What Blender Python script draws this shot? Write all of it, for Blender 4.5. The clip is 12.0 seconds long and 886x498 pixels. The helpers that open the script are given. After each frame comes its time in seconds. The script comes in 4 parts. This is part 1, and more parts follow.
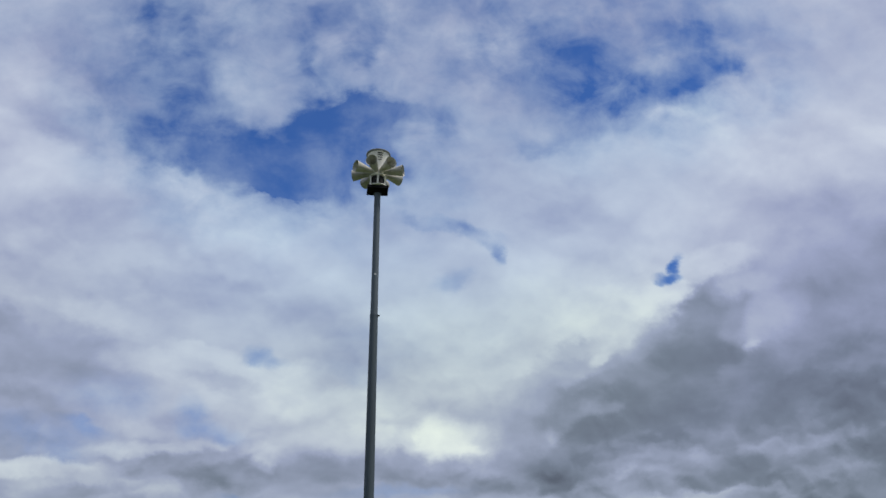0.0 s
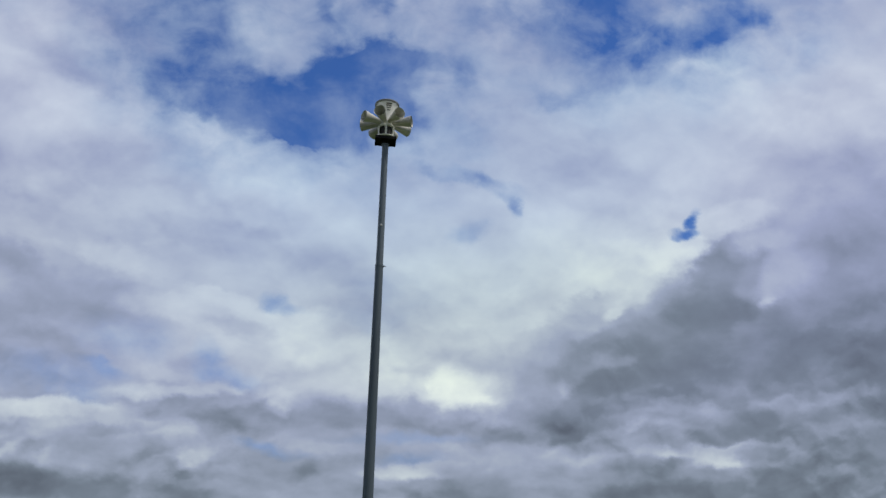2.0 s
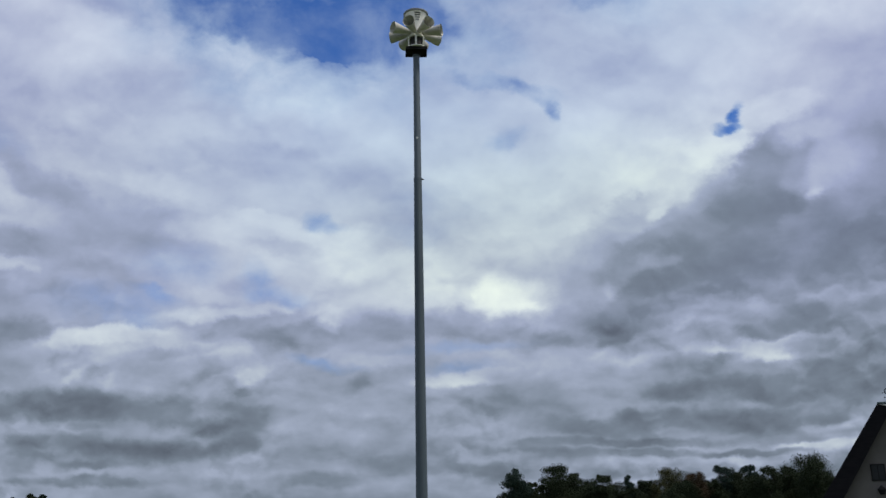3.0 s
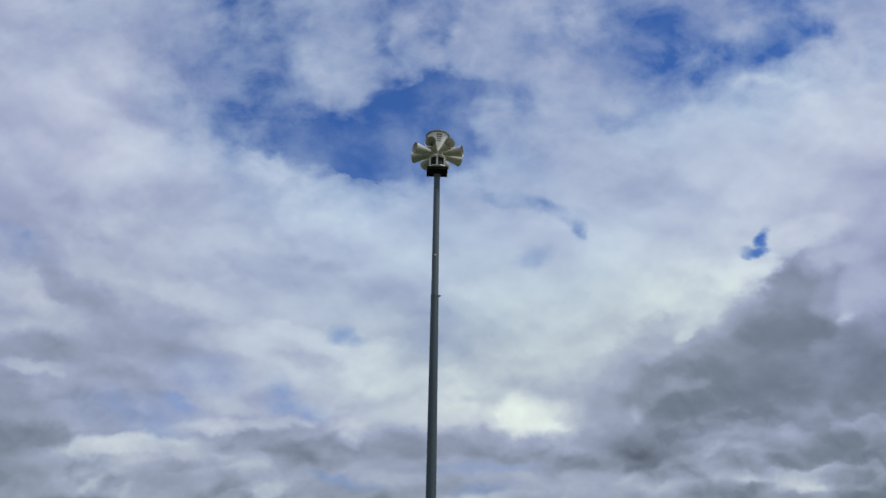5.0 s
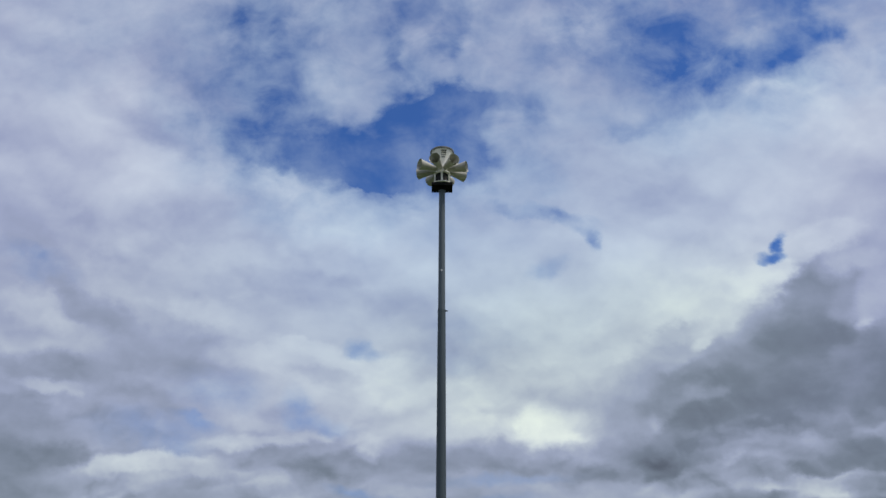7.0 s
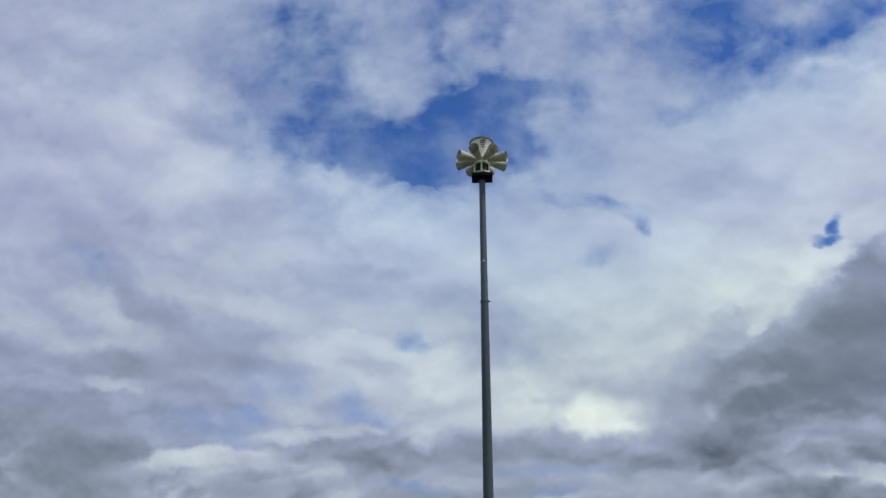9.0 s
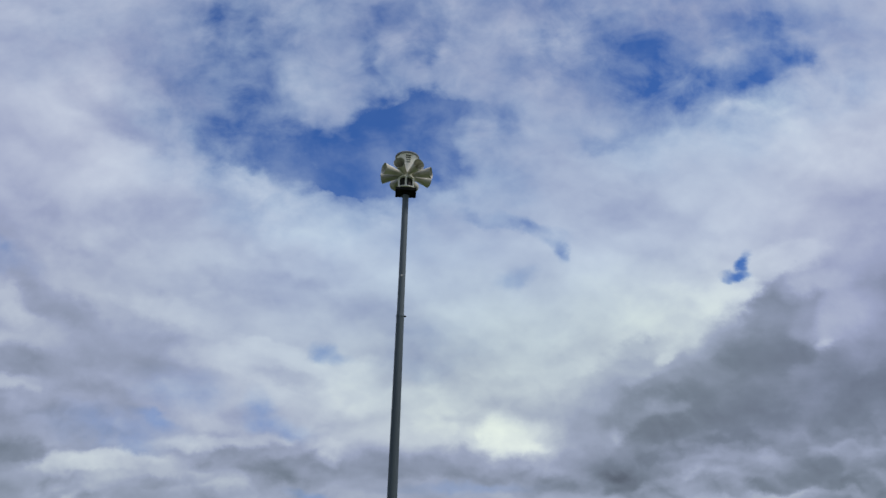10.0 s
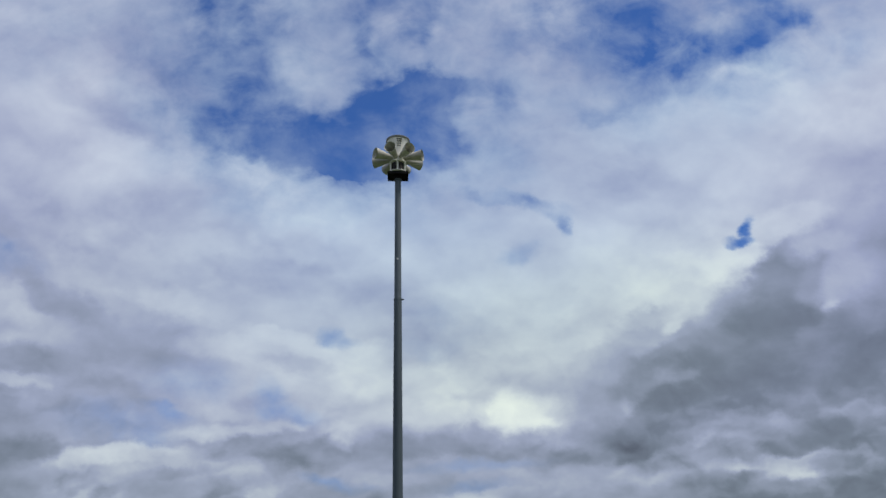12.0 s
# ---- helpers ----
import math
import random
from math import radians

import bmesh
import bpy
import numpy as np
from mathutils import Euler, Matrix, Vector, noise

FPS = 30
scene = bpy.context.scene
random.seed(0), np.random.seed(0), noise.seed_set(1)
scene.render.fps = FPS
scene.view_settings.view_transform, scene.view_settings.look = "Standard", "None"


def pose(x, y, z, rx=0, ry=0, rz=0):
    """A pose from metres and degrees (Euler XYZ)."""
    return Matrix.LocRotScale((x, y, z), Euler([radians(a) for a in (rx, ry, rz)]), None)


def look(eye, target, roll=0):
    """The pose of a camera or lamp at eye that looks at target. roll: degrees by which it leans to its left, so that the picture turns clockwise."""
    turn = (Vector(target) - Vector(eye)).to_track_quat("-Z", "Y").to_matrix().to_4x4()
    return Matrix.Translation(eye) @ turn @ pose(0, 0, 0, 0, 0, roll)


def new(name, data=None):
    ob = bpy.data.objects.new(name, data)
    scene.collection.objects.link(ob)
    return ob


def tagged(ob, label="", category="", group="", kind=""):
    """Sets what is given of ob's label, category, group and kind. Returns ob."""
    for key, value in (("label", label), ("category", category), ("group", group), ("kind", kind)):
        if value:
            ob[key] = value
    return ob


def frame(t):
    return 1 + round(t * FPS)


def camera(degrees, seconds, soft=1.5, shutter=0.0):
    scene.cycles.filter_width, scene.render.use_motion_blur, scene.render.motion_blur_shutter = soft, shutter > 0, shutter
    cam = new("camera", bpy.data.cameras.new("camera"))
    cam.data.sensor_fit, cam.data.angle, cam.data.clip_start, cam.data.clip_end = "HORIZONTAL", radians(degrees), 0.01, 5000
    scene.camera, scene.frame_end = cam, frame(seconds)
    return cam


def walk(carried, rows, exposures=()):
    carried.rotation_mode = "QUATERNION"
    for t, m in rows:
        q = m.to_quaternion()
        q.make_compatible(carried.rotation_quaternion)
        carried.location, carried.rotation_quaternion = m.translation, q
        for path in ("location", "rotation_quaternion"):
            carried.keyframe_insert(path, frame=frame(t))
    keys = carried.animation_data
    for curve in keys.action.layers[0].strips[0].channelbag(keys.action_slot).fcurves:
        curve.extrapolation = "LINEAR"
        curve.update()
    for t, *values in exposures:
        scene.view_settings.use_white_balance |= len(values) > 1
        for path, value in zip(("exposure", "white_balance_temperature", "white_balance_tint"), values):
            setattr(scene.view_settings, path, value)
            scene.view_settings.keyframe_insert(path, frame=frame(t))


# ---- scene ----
cam = camera(53.49, 12.0)


def aim(x, y, yaw, pitch, roll):
    """Eye at standing height, turned left by yaw, up by pitch, rolled about the line of sight."""
    return pose(x, y, 1.6, 0, 0, yaw) @ pose(0, 0, 0, 90 + pitch) @ pose(0, 0, 0, 0, 0, roll)


walk(cam, [
    (0, aim(0.000, -16.872, -4.84, 25.50, -0.46)),
    (0.5, aim(0.014, -16.933, -3.04, 25.90, -1.28)),
    (1, aim(0.063, -16.954, -7.15, 22.82, 1.23)),
    (1.5, aim(0.158, -16.953, -8.49, 22.34, 2.29)),
    (2, aim(0.206, -16.953, -3.72, 22.29, 1.16)),
    (2.5, aim(0.216, -16.949, -1.52, 17.12, -1.88)),
    (2.7, aim(0.213, -16.948, -0.74, 16.28, -1.25)),
    (4.3, aim(0.365, -16.991, -2.44, 18.98, -0.59)),
    (4.5, aim(0.381, -16.996, -1.51, 19.43, -0.14)),
    (5, aim(0.415, -17.012, 0.87, 24.03, 0.87)),
    (5.5, aim(0.450, -17.050, 0.87, 25.01, 0.39)),
    (6, aim(0.495, -17.096, 2.59, 25.76, 0.18)),
    (6.5, aim(0.538, -17.132, 1.62, 25.81, 0.12)),
    (7, aim(0.591, -17.160, 1.89, 24.83, 0.15)),
    (7.2, aim(0.605, -17.165, 1.90, 24.31, 0.27)),
    (8.8, aim(0.725, -17.139, 6.49, 24.52, 0.33)),
    (9, aim(0.729, -17.132, 5.33, 24.26, 0.07)),
    (9.5, aim(0.731, -17.115, 2.88, 23.50, 1.01)),
    (10, aim(0.757, -17.113, -0.33, 25.30, 1.34)),
    (10.5, aim(0.786, -17.129, -2.64, 24.66, 2.01)),
    (11, aim(0.854, -17.151, -2.35, 22.09, 0.20)),
    (11.5, aim(0.891, -17.182, -0.61, 24.00, -1.36)),
    (12, aim(0.931, -17.219, -0.12, 23.97, -1.26)),
], exposures=((0, 0.0), (1.5, 0.02), (2.0, 0.02), (2.5, 0.05), (2.7, 0.10), (4.3, 0.04), (4.5, 0.03), (5.0, 0.02), (5.5, 0.0), (12.0, 0.0)))

# ---- sky, clouds and sun ----
SUN_HEIGHT, SUN_TURN = 60.0, 112.0      # degrees; the turn runs clockwise from straight ahead
world = bpy.data.worlds.new("cloudy_sky")
scene.world = world
world.use_nodes = True
sky_tree = world.node_tree
sky_tree.nodes.clear()


def wnode(kind, links=(), **values):
    n = sky_tree.nodes.new(kind)
    for key, value in values.items():
        setattr(n, key, value)
    for slot, value in links:
        if isinstance(value, bpy.types.NodeSocket):
            sky_tree.links.new(value, n.inputs[slot])
        else:
            n.inputs[slot].default_value = value
    return n


def wmath(op, a, b=0.0, c=0.0):
    return wnode("ShaderNodeMath", ((0, a), (1, b), (2, c)), operation=op).outputs[0]


def wvec(op, a, b=(0, 0, 0), c=(0, 0, 0)):
    n = wnode("ShaderNodeVectorMath", ((0, a), (1, b), (2, c)), operation=op)
    return n.outputs["Value"] if op in ("DOT_PRODUCT", "LENGTH") else n.outputs[0]


def wscale(a, s):
    return wnode("ShaderNodeVectorMath", ((0, a), ("Scale", s)), operation="SCALE").outputs[0]


def wjoin(x, y, z=0.0):
    return wnode("ShaderNodeCombineXYZ", ((0, x), (1, y), (2, z))).outputs[0]


def wnoise(vector, scale, detail, rough, colour=False, distortion=0.0):
    n = wnode("ShaderNodeTexNoise", (("Vector", vector), ("Scale", scale), ("Detail", detail),
              ("Roughness", rough), ("Distortion", distortion)))
    return n.outputs["Color" if colour else "Fac"]


def wstep(value, lo, hi, to_lo=0.0, to_hi=1.0):
    n = wnode("ShaderNodeMapRange", (("Value", value), ("From Min", lo), ("From Max", hi),
              ("To Min", to_lo), ("To Max", to_hi)), interpolation_type="SMOOTHSTEP", clamp=False)
    return n.outputs[0]


way = wnode("ShaderNodeTexCoord").outputs["Generated"]
tilt = radians(22.0)
ahead = wmath("MAXIMUM", wvec("DOT_PRODUCT", way, (0, math.cos(tilt), math.sin(tilt))), 0.04)
side = wmath("DIVIDE", wvec("DOT_PRODUCT", way, (1, 0, 0)), ahead)
rise = wmath("DIVIDE", wvec("DOT_PRODUCT", way, (0, -math.sin(tilt), math.cos(tilt))), ahead)
flat = wjoin(side, rise)

# a flat cloud deck, foreshortened towards the horizon
parts_of_way = wnode("ShaderNodeSeparateXYZ", ((0, way),)).outputs
deck_far = wmath("ADD", wmath("MAXIMUM", parts_of_way[2], 0.0), 0.20)
deck = wjoin(wmath("DIVIDE", parts_of_way[0], deck_far), wmath("DIVIDE", parts_of_way[1], deck_far))

# torn cloud edges: the layout is pushed about by turbulence at two sizes
puffy = wvec("MULTIPLY", flat, (1.0, 1.25, 0.0))
push_big = wvec("SUBTRACT", wnoise(puffy, 8.0, 2.0, 0.5, True), (0.5, 0.5, 0.5))
push_small = wvec("SUBTRACT", wnoise(puffy, 26.0, 5.0, 0.56, True), (0.5, 0.5, 0.5))
push = wvec("MULTIPLY", wvec("ADD", wscale(push_big, 0.030), wscale(push_small, 0.050)), (1.0, 0.75, 0.0))
calm = wstep(parts_of_way[2], 0.02, 0.34, 0.55, 1.0)           # less turbulence towards the horizon
torn = wvec("MULTIPLY", wvec("ADD", flat, wscale(push, calm)), (1, 1, 0))

mild = wvec("MULTIPLY", wvec("ADD", flat, wscale(push, 0.7)), (1, 1, 0))      # small clouds keep their outline better

levels = {"tone": 0.58, "gap": 0.0, "grey": 0.0, "cool": 0.0}


def oval(x, y, rx, ry, turn, edge):
    """A torn oval on the sky, one inside and nought outside; edge is the share of its radius that fades."""
    grow = 1.0 / (1.0 - 0.5 * edge)
    at = wnode("ShaderNodeMapping", (("Vector", torn if rx > 0.02 else mild), ("Location", (x, y, 0)),
               ("Rotation", (0, 0, radians(turn))), ("Scale", (rx * grow, ry * grow, 1))), vector_type="TEXTURE").outputs[0]
    ball = wnode("ShaderNodeTexGradient", ((0, at),), gradient_type="SPHERICAL").outputs["Fac"]
    return wstep(ball, 0.0, edge)


def lay(kind, mask, level, share):
    """Lay one cloud over those already there, at its own level of light or clearness."""
    levels[kind] = wnode("ShaderNodeMix", ((0, wmath("MULTIPLY", mask, share)), (2, levels[kind]), (3, level)), data_type="FLOAT").outputs[0]


def bank(x, y, rx, ry, turn, level, edge=1.0, share=1.0):
    lay("tone", oval(x, y, rx, ry, turn, edge), level, share)


def gap(x, y, rx, ry, turn, level, edge=1.0, share=1.0):
    lay("gap", oval(x, y, rx, ry, turn, edge), level, share)


def grey(x, y, rx, ry, turn, level):
    lay("grey", oval(x, y, rx, ry, turn, 1.0), level, 1.0)


def cool(x, y, rx, ry, turn, level):
    lay("cool", oval(x, y, rx, ry, turn, 1.0), level, 1.0)


# broad sheets of the deck
bank(-0.449, 0.270, 0.217, 0.112, -10, 0.58, 1, 1)
bank(-0.158, 0.066, 0.270, 0.109, -6, 0.65, 1, 1)
bank(0.080, 0.066, 0.243, 0.147, 0, 0.63, 1, 1)
bank(0.396, 0.163, 0.218, 0.109, 8, 0.66, 0.9, 1)
bank(-0.440, -0.114, 0.213, 0.090, -8, 0.48, 0.9, 0.9)
bank(0.020, -0.322, 0.946, 0.128, -2, 0.39, 0.7, 1)
bank(0.635, -0.081, 0.252, 0.168, 14, 0.25, 0.9, 0.95)
bank(-0.616, -0.175, 0.168, 0.084, -7, 0.36, 0.9, 0.9)
bank(0.620, 0.224, 0.199, 0.100, 14, 0.64, 0.9, 0.9)
bank(-0.575, 0.142, 0.142, 0.142, -22, 0.56, 1, 0.8)
# lavender streaks of the high sheet
bank(-0.488, 0.243, 0.079, 0.026, -12, 0.63, 1, 0.8)
bank(-0.341, 0.279, 0.047, 0.027, -40, 0.48, 1, 0.8)
bank(-0.397, 0.323, 0.060, 0.020, -10, 0.6, 1, 0.7)
bank(-0.363, 0.233, 0.092, 0.017, -28, 0.67, 1, 0.8)
bank(-0.284, 0.223, 0.022, 0.046, 40, 0.45, 1, 0.7)
bank(-0.342, 0.187, 0.072, 0.014, -26, 0.46, 1, 0.8)
bank(-0.513, 0.184, 0.039, 0.020, -0, 0.49, 1, 0.7)
bank(-0.303, 0.177, 0.046, 0.012, -30, 0.62, 1, 0.7)
bank(-0.447, 0.174, 0.059, 0.017, -10, 0.54, 1, 0.7)
bank(-0.485, 0.144, 0.072, 0.014, -8, 0.6, 1, 0.7)
bank(-0.355, 0.151, 0.059, 0.017, -25, 0.63, 0.8, 0.8)
# the white sheet under the opening
bank(-0.243, 0.105, 0.098, 0.029, -14, 0.68, 0.8, 0.9)
bank(-0.159, 0.089, 0.097, 0.026, -12, 0.69, 0.8, 0.9)
bank(-0.308, 0.125, 0.065, 0.024, -18, 0.7, 0.9, 0.7)
bank(-0.405, 0.086, 0.098, 0.023, -8, 0.5, 1, 0.7)
bank(-0.490, 0.066, 0.059, 0.033, -8, 0.43, 1, 0.8)
bank(-0.307, 0.053, 0.097, 0.017, -8, 0.61, 1, 0.7)
bank(-0.158, 0.034, 0.116, 0.019, -5, 0.67, 1, 0.7)
bank(-0.242, 0.014, 0.103, 0.013, -8, 0.56, 1, 0.6)
bank(-0.404, 0.034, 0.072, 0.016, -15, 0.58, 1, 0.7)
# middle sheet behind the mast
bank(-0.068, 0.060, 0.064, 0.039, 0, 0.69, 1, 0.6)
bank(-0.106, -0.011, 0.109, 0.017, -12, 0.55, 1, 0.7)
bank(0.035, 0.034, 0.071, 0.023, 0, 0.65, 1, 0.6)
bank(0.029, -0.036, 0.070, 0.022, -8, 0.64, 1, 0.7)
bank(-0.068, -0.043, 0.070, 0.014, -10, 0.64, 1, 0.5)
bank(0.099, -0.081, 0.070, 0.032, 0, 0.62, 1, 0.8)
bank(0.029, -0.075, 0.038, 0.026, 0, 0.67, 1, 0.7)
bank(0.132, 0.144, 0.097, 0.026, 14, 0.6, 1, 0.7)
bank(0.061, 0.124, 0.071, 0.017, 12, 0.63, 1, 0.6)
bank(0.209, 0.108, 0.045, 0.017, 5, 0.53, 1, 0.6)
bank(0.163, 0.034, 0.077, 0.026, 6, 0.69, 1, 0.7)
# sheet high on one side
bank(0.087, 0.242, 0.058, 0.023, 18, 0.62, 1, 0.8)
bank(0.165, 0.255, 0.052, 0.032, 20, 0.56, 1, 0.8)
bank(0.126, 0.202, 0.071, 0.019, 14, 0.6, 1, 0.7)
bank(0.029, 0.255, 0.039, 0.019, 10, 0.54, 1, 0.7)
bank(0.242, 0.170, 0.084, 0.026, 8, 0.66, 1, 0.7)
bank(0.397, 0.241, 0.039, 0.023, 10, 0.76, 0.7, 0.9)
bank(0.410, 0.218, 0.064, 0.023, -0, 0.7, 0.9, 0.8)
bank(0.462, 0.261, 0.032, 0.032, -0, 0.57, 1, 0.6)
bank(0.476, 0.300, 0.045, 0.039, -0, 0.57, 1, 0.7)
bank(0.319, 0.183, 0.077, 0.019, 5, 0.66, 1, 0.6)
bank(0.446, 0.144, 0.051, 0.026, -0, 0.7, 1, 0.7)
bank(0.312, 0.124, 0.103, 0.017, 6, 0.66, 1, 0.6)
bank(0.420, 0.098, 0.058, 0.015, 8, 0.62, 1, 0.7)
bank(0.579, 0.191, 0.090, 0.033, 12, 0.76, 0.9, 0.8)
bank(0.448, 0.115, 0.079, 0.022, 11, 0.66, 1, 0.6)
bank(0.557, 0.113, 0.081, 0.030, 15, 0.6, 1, 0.6)
bank(0.492, 0.250, 0.058, 0.022, 16, 0.66, 1, 0.6)
bank(0.553, 0.299, 0.089, 0.037, 7, 0.57, 1, 0.6)
# sunlit sheet beside the great dark bank
bank(0.208, -0.014, 0.134, 0.048, 10, 0.78, 1, 0.9)
bank(0.278, 0.002, 0.071, 0.026, 24, 0.83, 0.9, 0.9)
bank(0.329, 0.012, 0.036, 0.017, 30, 0.87, 0.8, 0.9)
bank(0.239, -0.043, 0.051, 0.013, 10, 0.8, 0.9, 0.7)
bank(0.156, -0.059, 0.070, 0.019, 5, 0.7, 1, 0.7)
bank(0.162, -0.074, 0.017, 0.008, 10, 0.76, 0.9, 0.8)
bank(0.093, -0.011, 0.070, 0.026, 0, 0.71, 1, 0.7)
# the great dark bank
bank(0.429, -0.074, 0.127, 0.095, 14, 0.3, 0.5, 1)
bank(0.385, -0.023, 0.035, 0.063, -12, 0.29, 0.5, 1)
bank(0.314, -0.106, 0.121, 0.048, 18, 0.33, 0.8, 1)
bank(0.238, -0.125, 0.064, 0.038, 26, 0.34, 0.8, 0.9)
bank(0.175, -0.131, 0.045, 0.032, 20, 0.45, 1, 0.9)
bank(0.220, -0.074, 0.038, 0.017, 24, 0.52, 0.7, 0.9)
bank(0.229, -0.052, 0.028, 0.008, 18, 0.6, 0.7, 0.8)
bank(0.261, -0.060, 0.014, 0.006, 20, 0.72, 0.7, 0.9)
bank(0.378, -0.061, 0.070, 0.028, 20, 0.24, 0.7, 0.9)
bank(0.352, -0.106, 0.070, 0.023, 10, 0.28, 0.8, 0.9)
bank(0.377, -0.128, 0.082, 0.019, 8, 0.21, 0.6, 0.9)
bank(0.270, -0.137, 0.057, 0.014, 14, 0.26, 0.7, 0.9)
bank(0.264, -0.112, 0.032, 0.008, 14, 0.4, 0.8, 0.8)
bank(0.308, -0.084, 0.038, 0.010, 22, 0.3, 0.9, 0.8)
bank(0.251, -0.094, 0.038, 0.008, 20, 0.36, 0.9, 0.8)
bank(0.406, 0.063, 0.038, 0.017, 14, 0.72, 0.6, 0.9)
bank(0.381, 0.047, 0.021, 0.012, 30, 0.66, 0.7, 0.8)
bank(0.457, 0.034, 0.038, 0.017, 10, 0.54, 0.8, 0.9)
bank(0.443, -0.014, 0.025, 0.031, -20, 0.5, 0.8, 0.9)
bank(0.468, -0.023, 0.019, 0.025, 0, 0.52, 0.8, 0.8)
bank(0.442, -0.023, 0.008, 0.019, -14, 0.54, 1, 0.7)
bank(0.445, -0.039, 0.010, 0.006, 10, 0.65, 1, 0.8)
bank(0.460, -0.067, 0.026, 0.019, 59, 0.28, 0.7, 0.9)
bank(0.424, 0.002, 0.016, 0.028, -10, 0.34, 0.7, 0.9)
bank(0.416, -0.074, 0.026, 0.008, 40, 0.34, 0.8, 0.6)
bank(0.466, -0.105, 0.038, 0.019, 6, 0.26, 0.8, 0.9)
bank(0.520, -0.035, 0.043, 0.050, -24, 0.34, 0.8, 0.8)
bank(0.606, -0.014, 0.066, 0.044, 24, 0.32, 0.8, 0.8)
bank(0.594, 0.034, 0.051, 0.022, 34, 0.43, 0.9, 0.8)
bank(0.494, 0.004, 0.021, 0.029, 24, 0.44, 0.8, 0.7)
bank(0.651, 0.067, 0.045, 0.045, 6, 0.4, 0.9, 0.8)
bank(0.647, -0.045, 0.060, 0.019, 20, 0.38, 0.8, 0.7)
bank(0.540, -0.095, 0.118, 0.022, 10, 0.18, 0.7, 0.9)
bank(0.681, -0.084, 0.045, 0.023, 10, 0.2, 0.8, 0.9)
bank(0.488, -0.082, 0.043, 0.010, 24, 0.22, 0.8, 0.7)
bank(0.431, 0.034, 0.038, 0.012, 14, 0.6, 0.9, 0.8)
bank(0.472, 0.002, 0.025, 0.019, 0, 0.56, 0.9, 0.8)
bank(0.238, -0.106, 0.076, 0.009, 20, 0.36, 0.9, 0.6)
bank(0.181, -0.106, 0.038, 0.017, 20, 0.54, 1, 0.7)
bank(0.149, -0.112, 0.038, 0.025, 10, 0.56, 1, 0.6)
# cumulus at its foot
bank(-0.093, -0.107, 0.058, 0.032, -10, 0.78, 0.8, 0.9)
bank(-0.106, -0.085, 0.038, 0.014, -10, 0.74, 0.7, 0.8)
bank(-0.003, -0.126, 0.038, 0.032, 0, 0.9, 0.9, 0.9)
bank(-0.042, -0.135, 0.038, 0.015, 35, 0.7, 0.9, 0.8)
bank(0.028, -0.135, 0.038, 0.019, 0, 0.78, 0.9, 0.8)
bank(-0.003, -0.160, 0.070, 0.014, 0, 0.66, 0.9, 0.8)
bank(-0.118, -0.157, 0.051, 0.015, 10, 0.64, 0.8, 0.8)
bank(0.092, -0.132, 0.051, 0.015, 0, 0.64, 0.9, 0.7)
bank(0.108, -0.154, 0.039, 0.020, 0, 0.82, 0.8, 0.9)
bank(0.074, -0.149, 0.023, 0.017, 0, 0.93, 1, 0.9)
bank(0.092, -0.157, 0.028, 0.014, -10, 0.88, 1, 0.8)
bank(0.068, -0.143, 0.013, 0.011, 0, 0.98, 1, 0.8)
bank(0.082, -0.169, 0.025, 0.009, 0, 0.9, 0.9, 0.8)
bank(0.209, -0.150, 0.009, 0.011, -10, 0.58, 1, 0.7)
bank(0.162, -0.157, 0.032, 0.016, 0, 0.52, 0.9, 0.8)
# its dark undersides
bank(0.009, -0.185, 0.146, 0.016, -2, 0.46, 0.8, 0.9)
bank(-0.029, -0.187, 0.070, 0.011, 0, 0.34, 0.7, 0.9)
bank(0.060, -0.195, 0.076, 0.009, -2, 0.34, 0.7, 0.9)
bank(-0.169, -0.192, 0.051, 0.022, 8, 0.33, 0.55, 0.95)
bank(-0.182, -0.208, 0.028, 0.008, 0, 0.3, 0.7, 0.9)
bank(-0.156, -0.170, 0.038, 0.010, 20, 0.54, 0.7, 0.8)
bank(-0.105, -0.192, 0.038, 0.015, 0, 0.42, 0.7, 0.9)
bank(-0.117, -0.180, 0.009, 0.009, 0, 0.6, 0.7, 0.8)
bank(-0.242, -0.188, 0.027, 0.011, 16, 0.4, 0.5, 0.95)
bank(-0.258, -0.196, 0.010, 0.006, 30, 0.3, 0.6, 0.8)
bank(0.225, -0.181, 0.057, 0.023, 14, 0.31, 0.6, 1)
bank(0.212, -0.199, 0.035, 0.013, 4, 0.15, 0.7, 1)
bank(0.149, -0.204, 0.051, 0.009, 2, 0.31, 0.7, 0.9)
bank(0.174, -0.175, 0.038, 0.015, 10, 0.39, 0.8, 0.9)
# pale rolls below the great bank
bank(0.338, -0.172, 0.069, 0.009, 6, 0.44, 0.6, 0.9)
bank(0.326, -0.165, 0.028, 0.006, 10, 0.5, 0.7, 0.7)
bank(0.421, -0.161, 0.063, 0.010, 6, 0.4, 0.7, 0.8)
bank(0.468, -0.159, 0.025, 0.009, 12, 0.62, 0.7, 0.9)
bank(0.332, -0.197, 0.069, 0.010, 2, 0.3, 0.7, 0.9)
bank(0.445, -0.187, 0.044, 0.015, 0, 0.26, 0.7, 0.9)
bank(0.401, -0.211, 0.050, 0.008, 2, 0.66, 0.6, 0.9)
bank(0.294, -0.214, 0.057, 0.006, 0, 0.38, 0.8, 0.8)
bank(0.481, -0.157, 0.050, 0.011, 12, 0.44, 0.7, 0.9)
bank(0.613, -0.155, 0.067, 0.015, 8, 0.16, 0.7, 0.9)
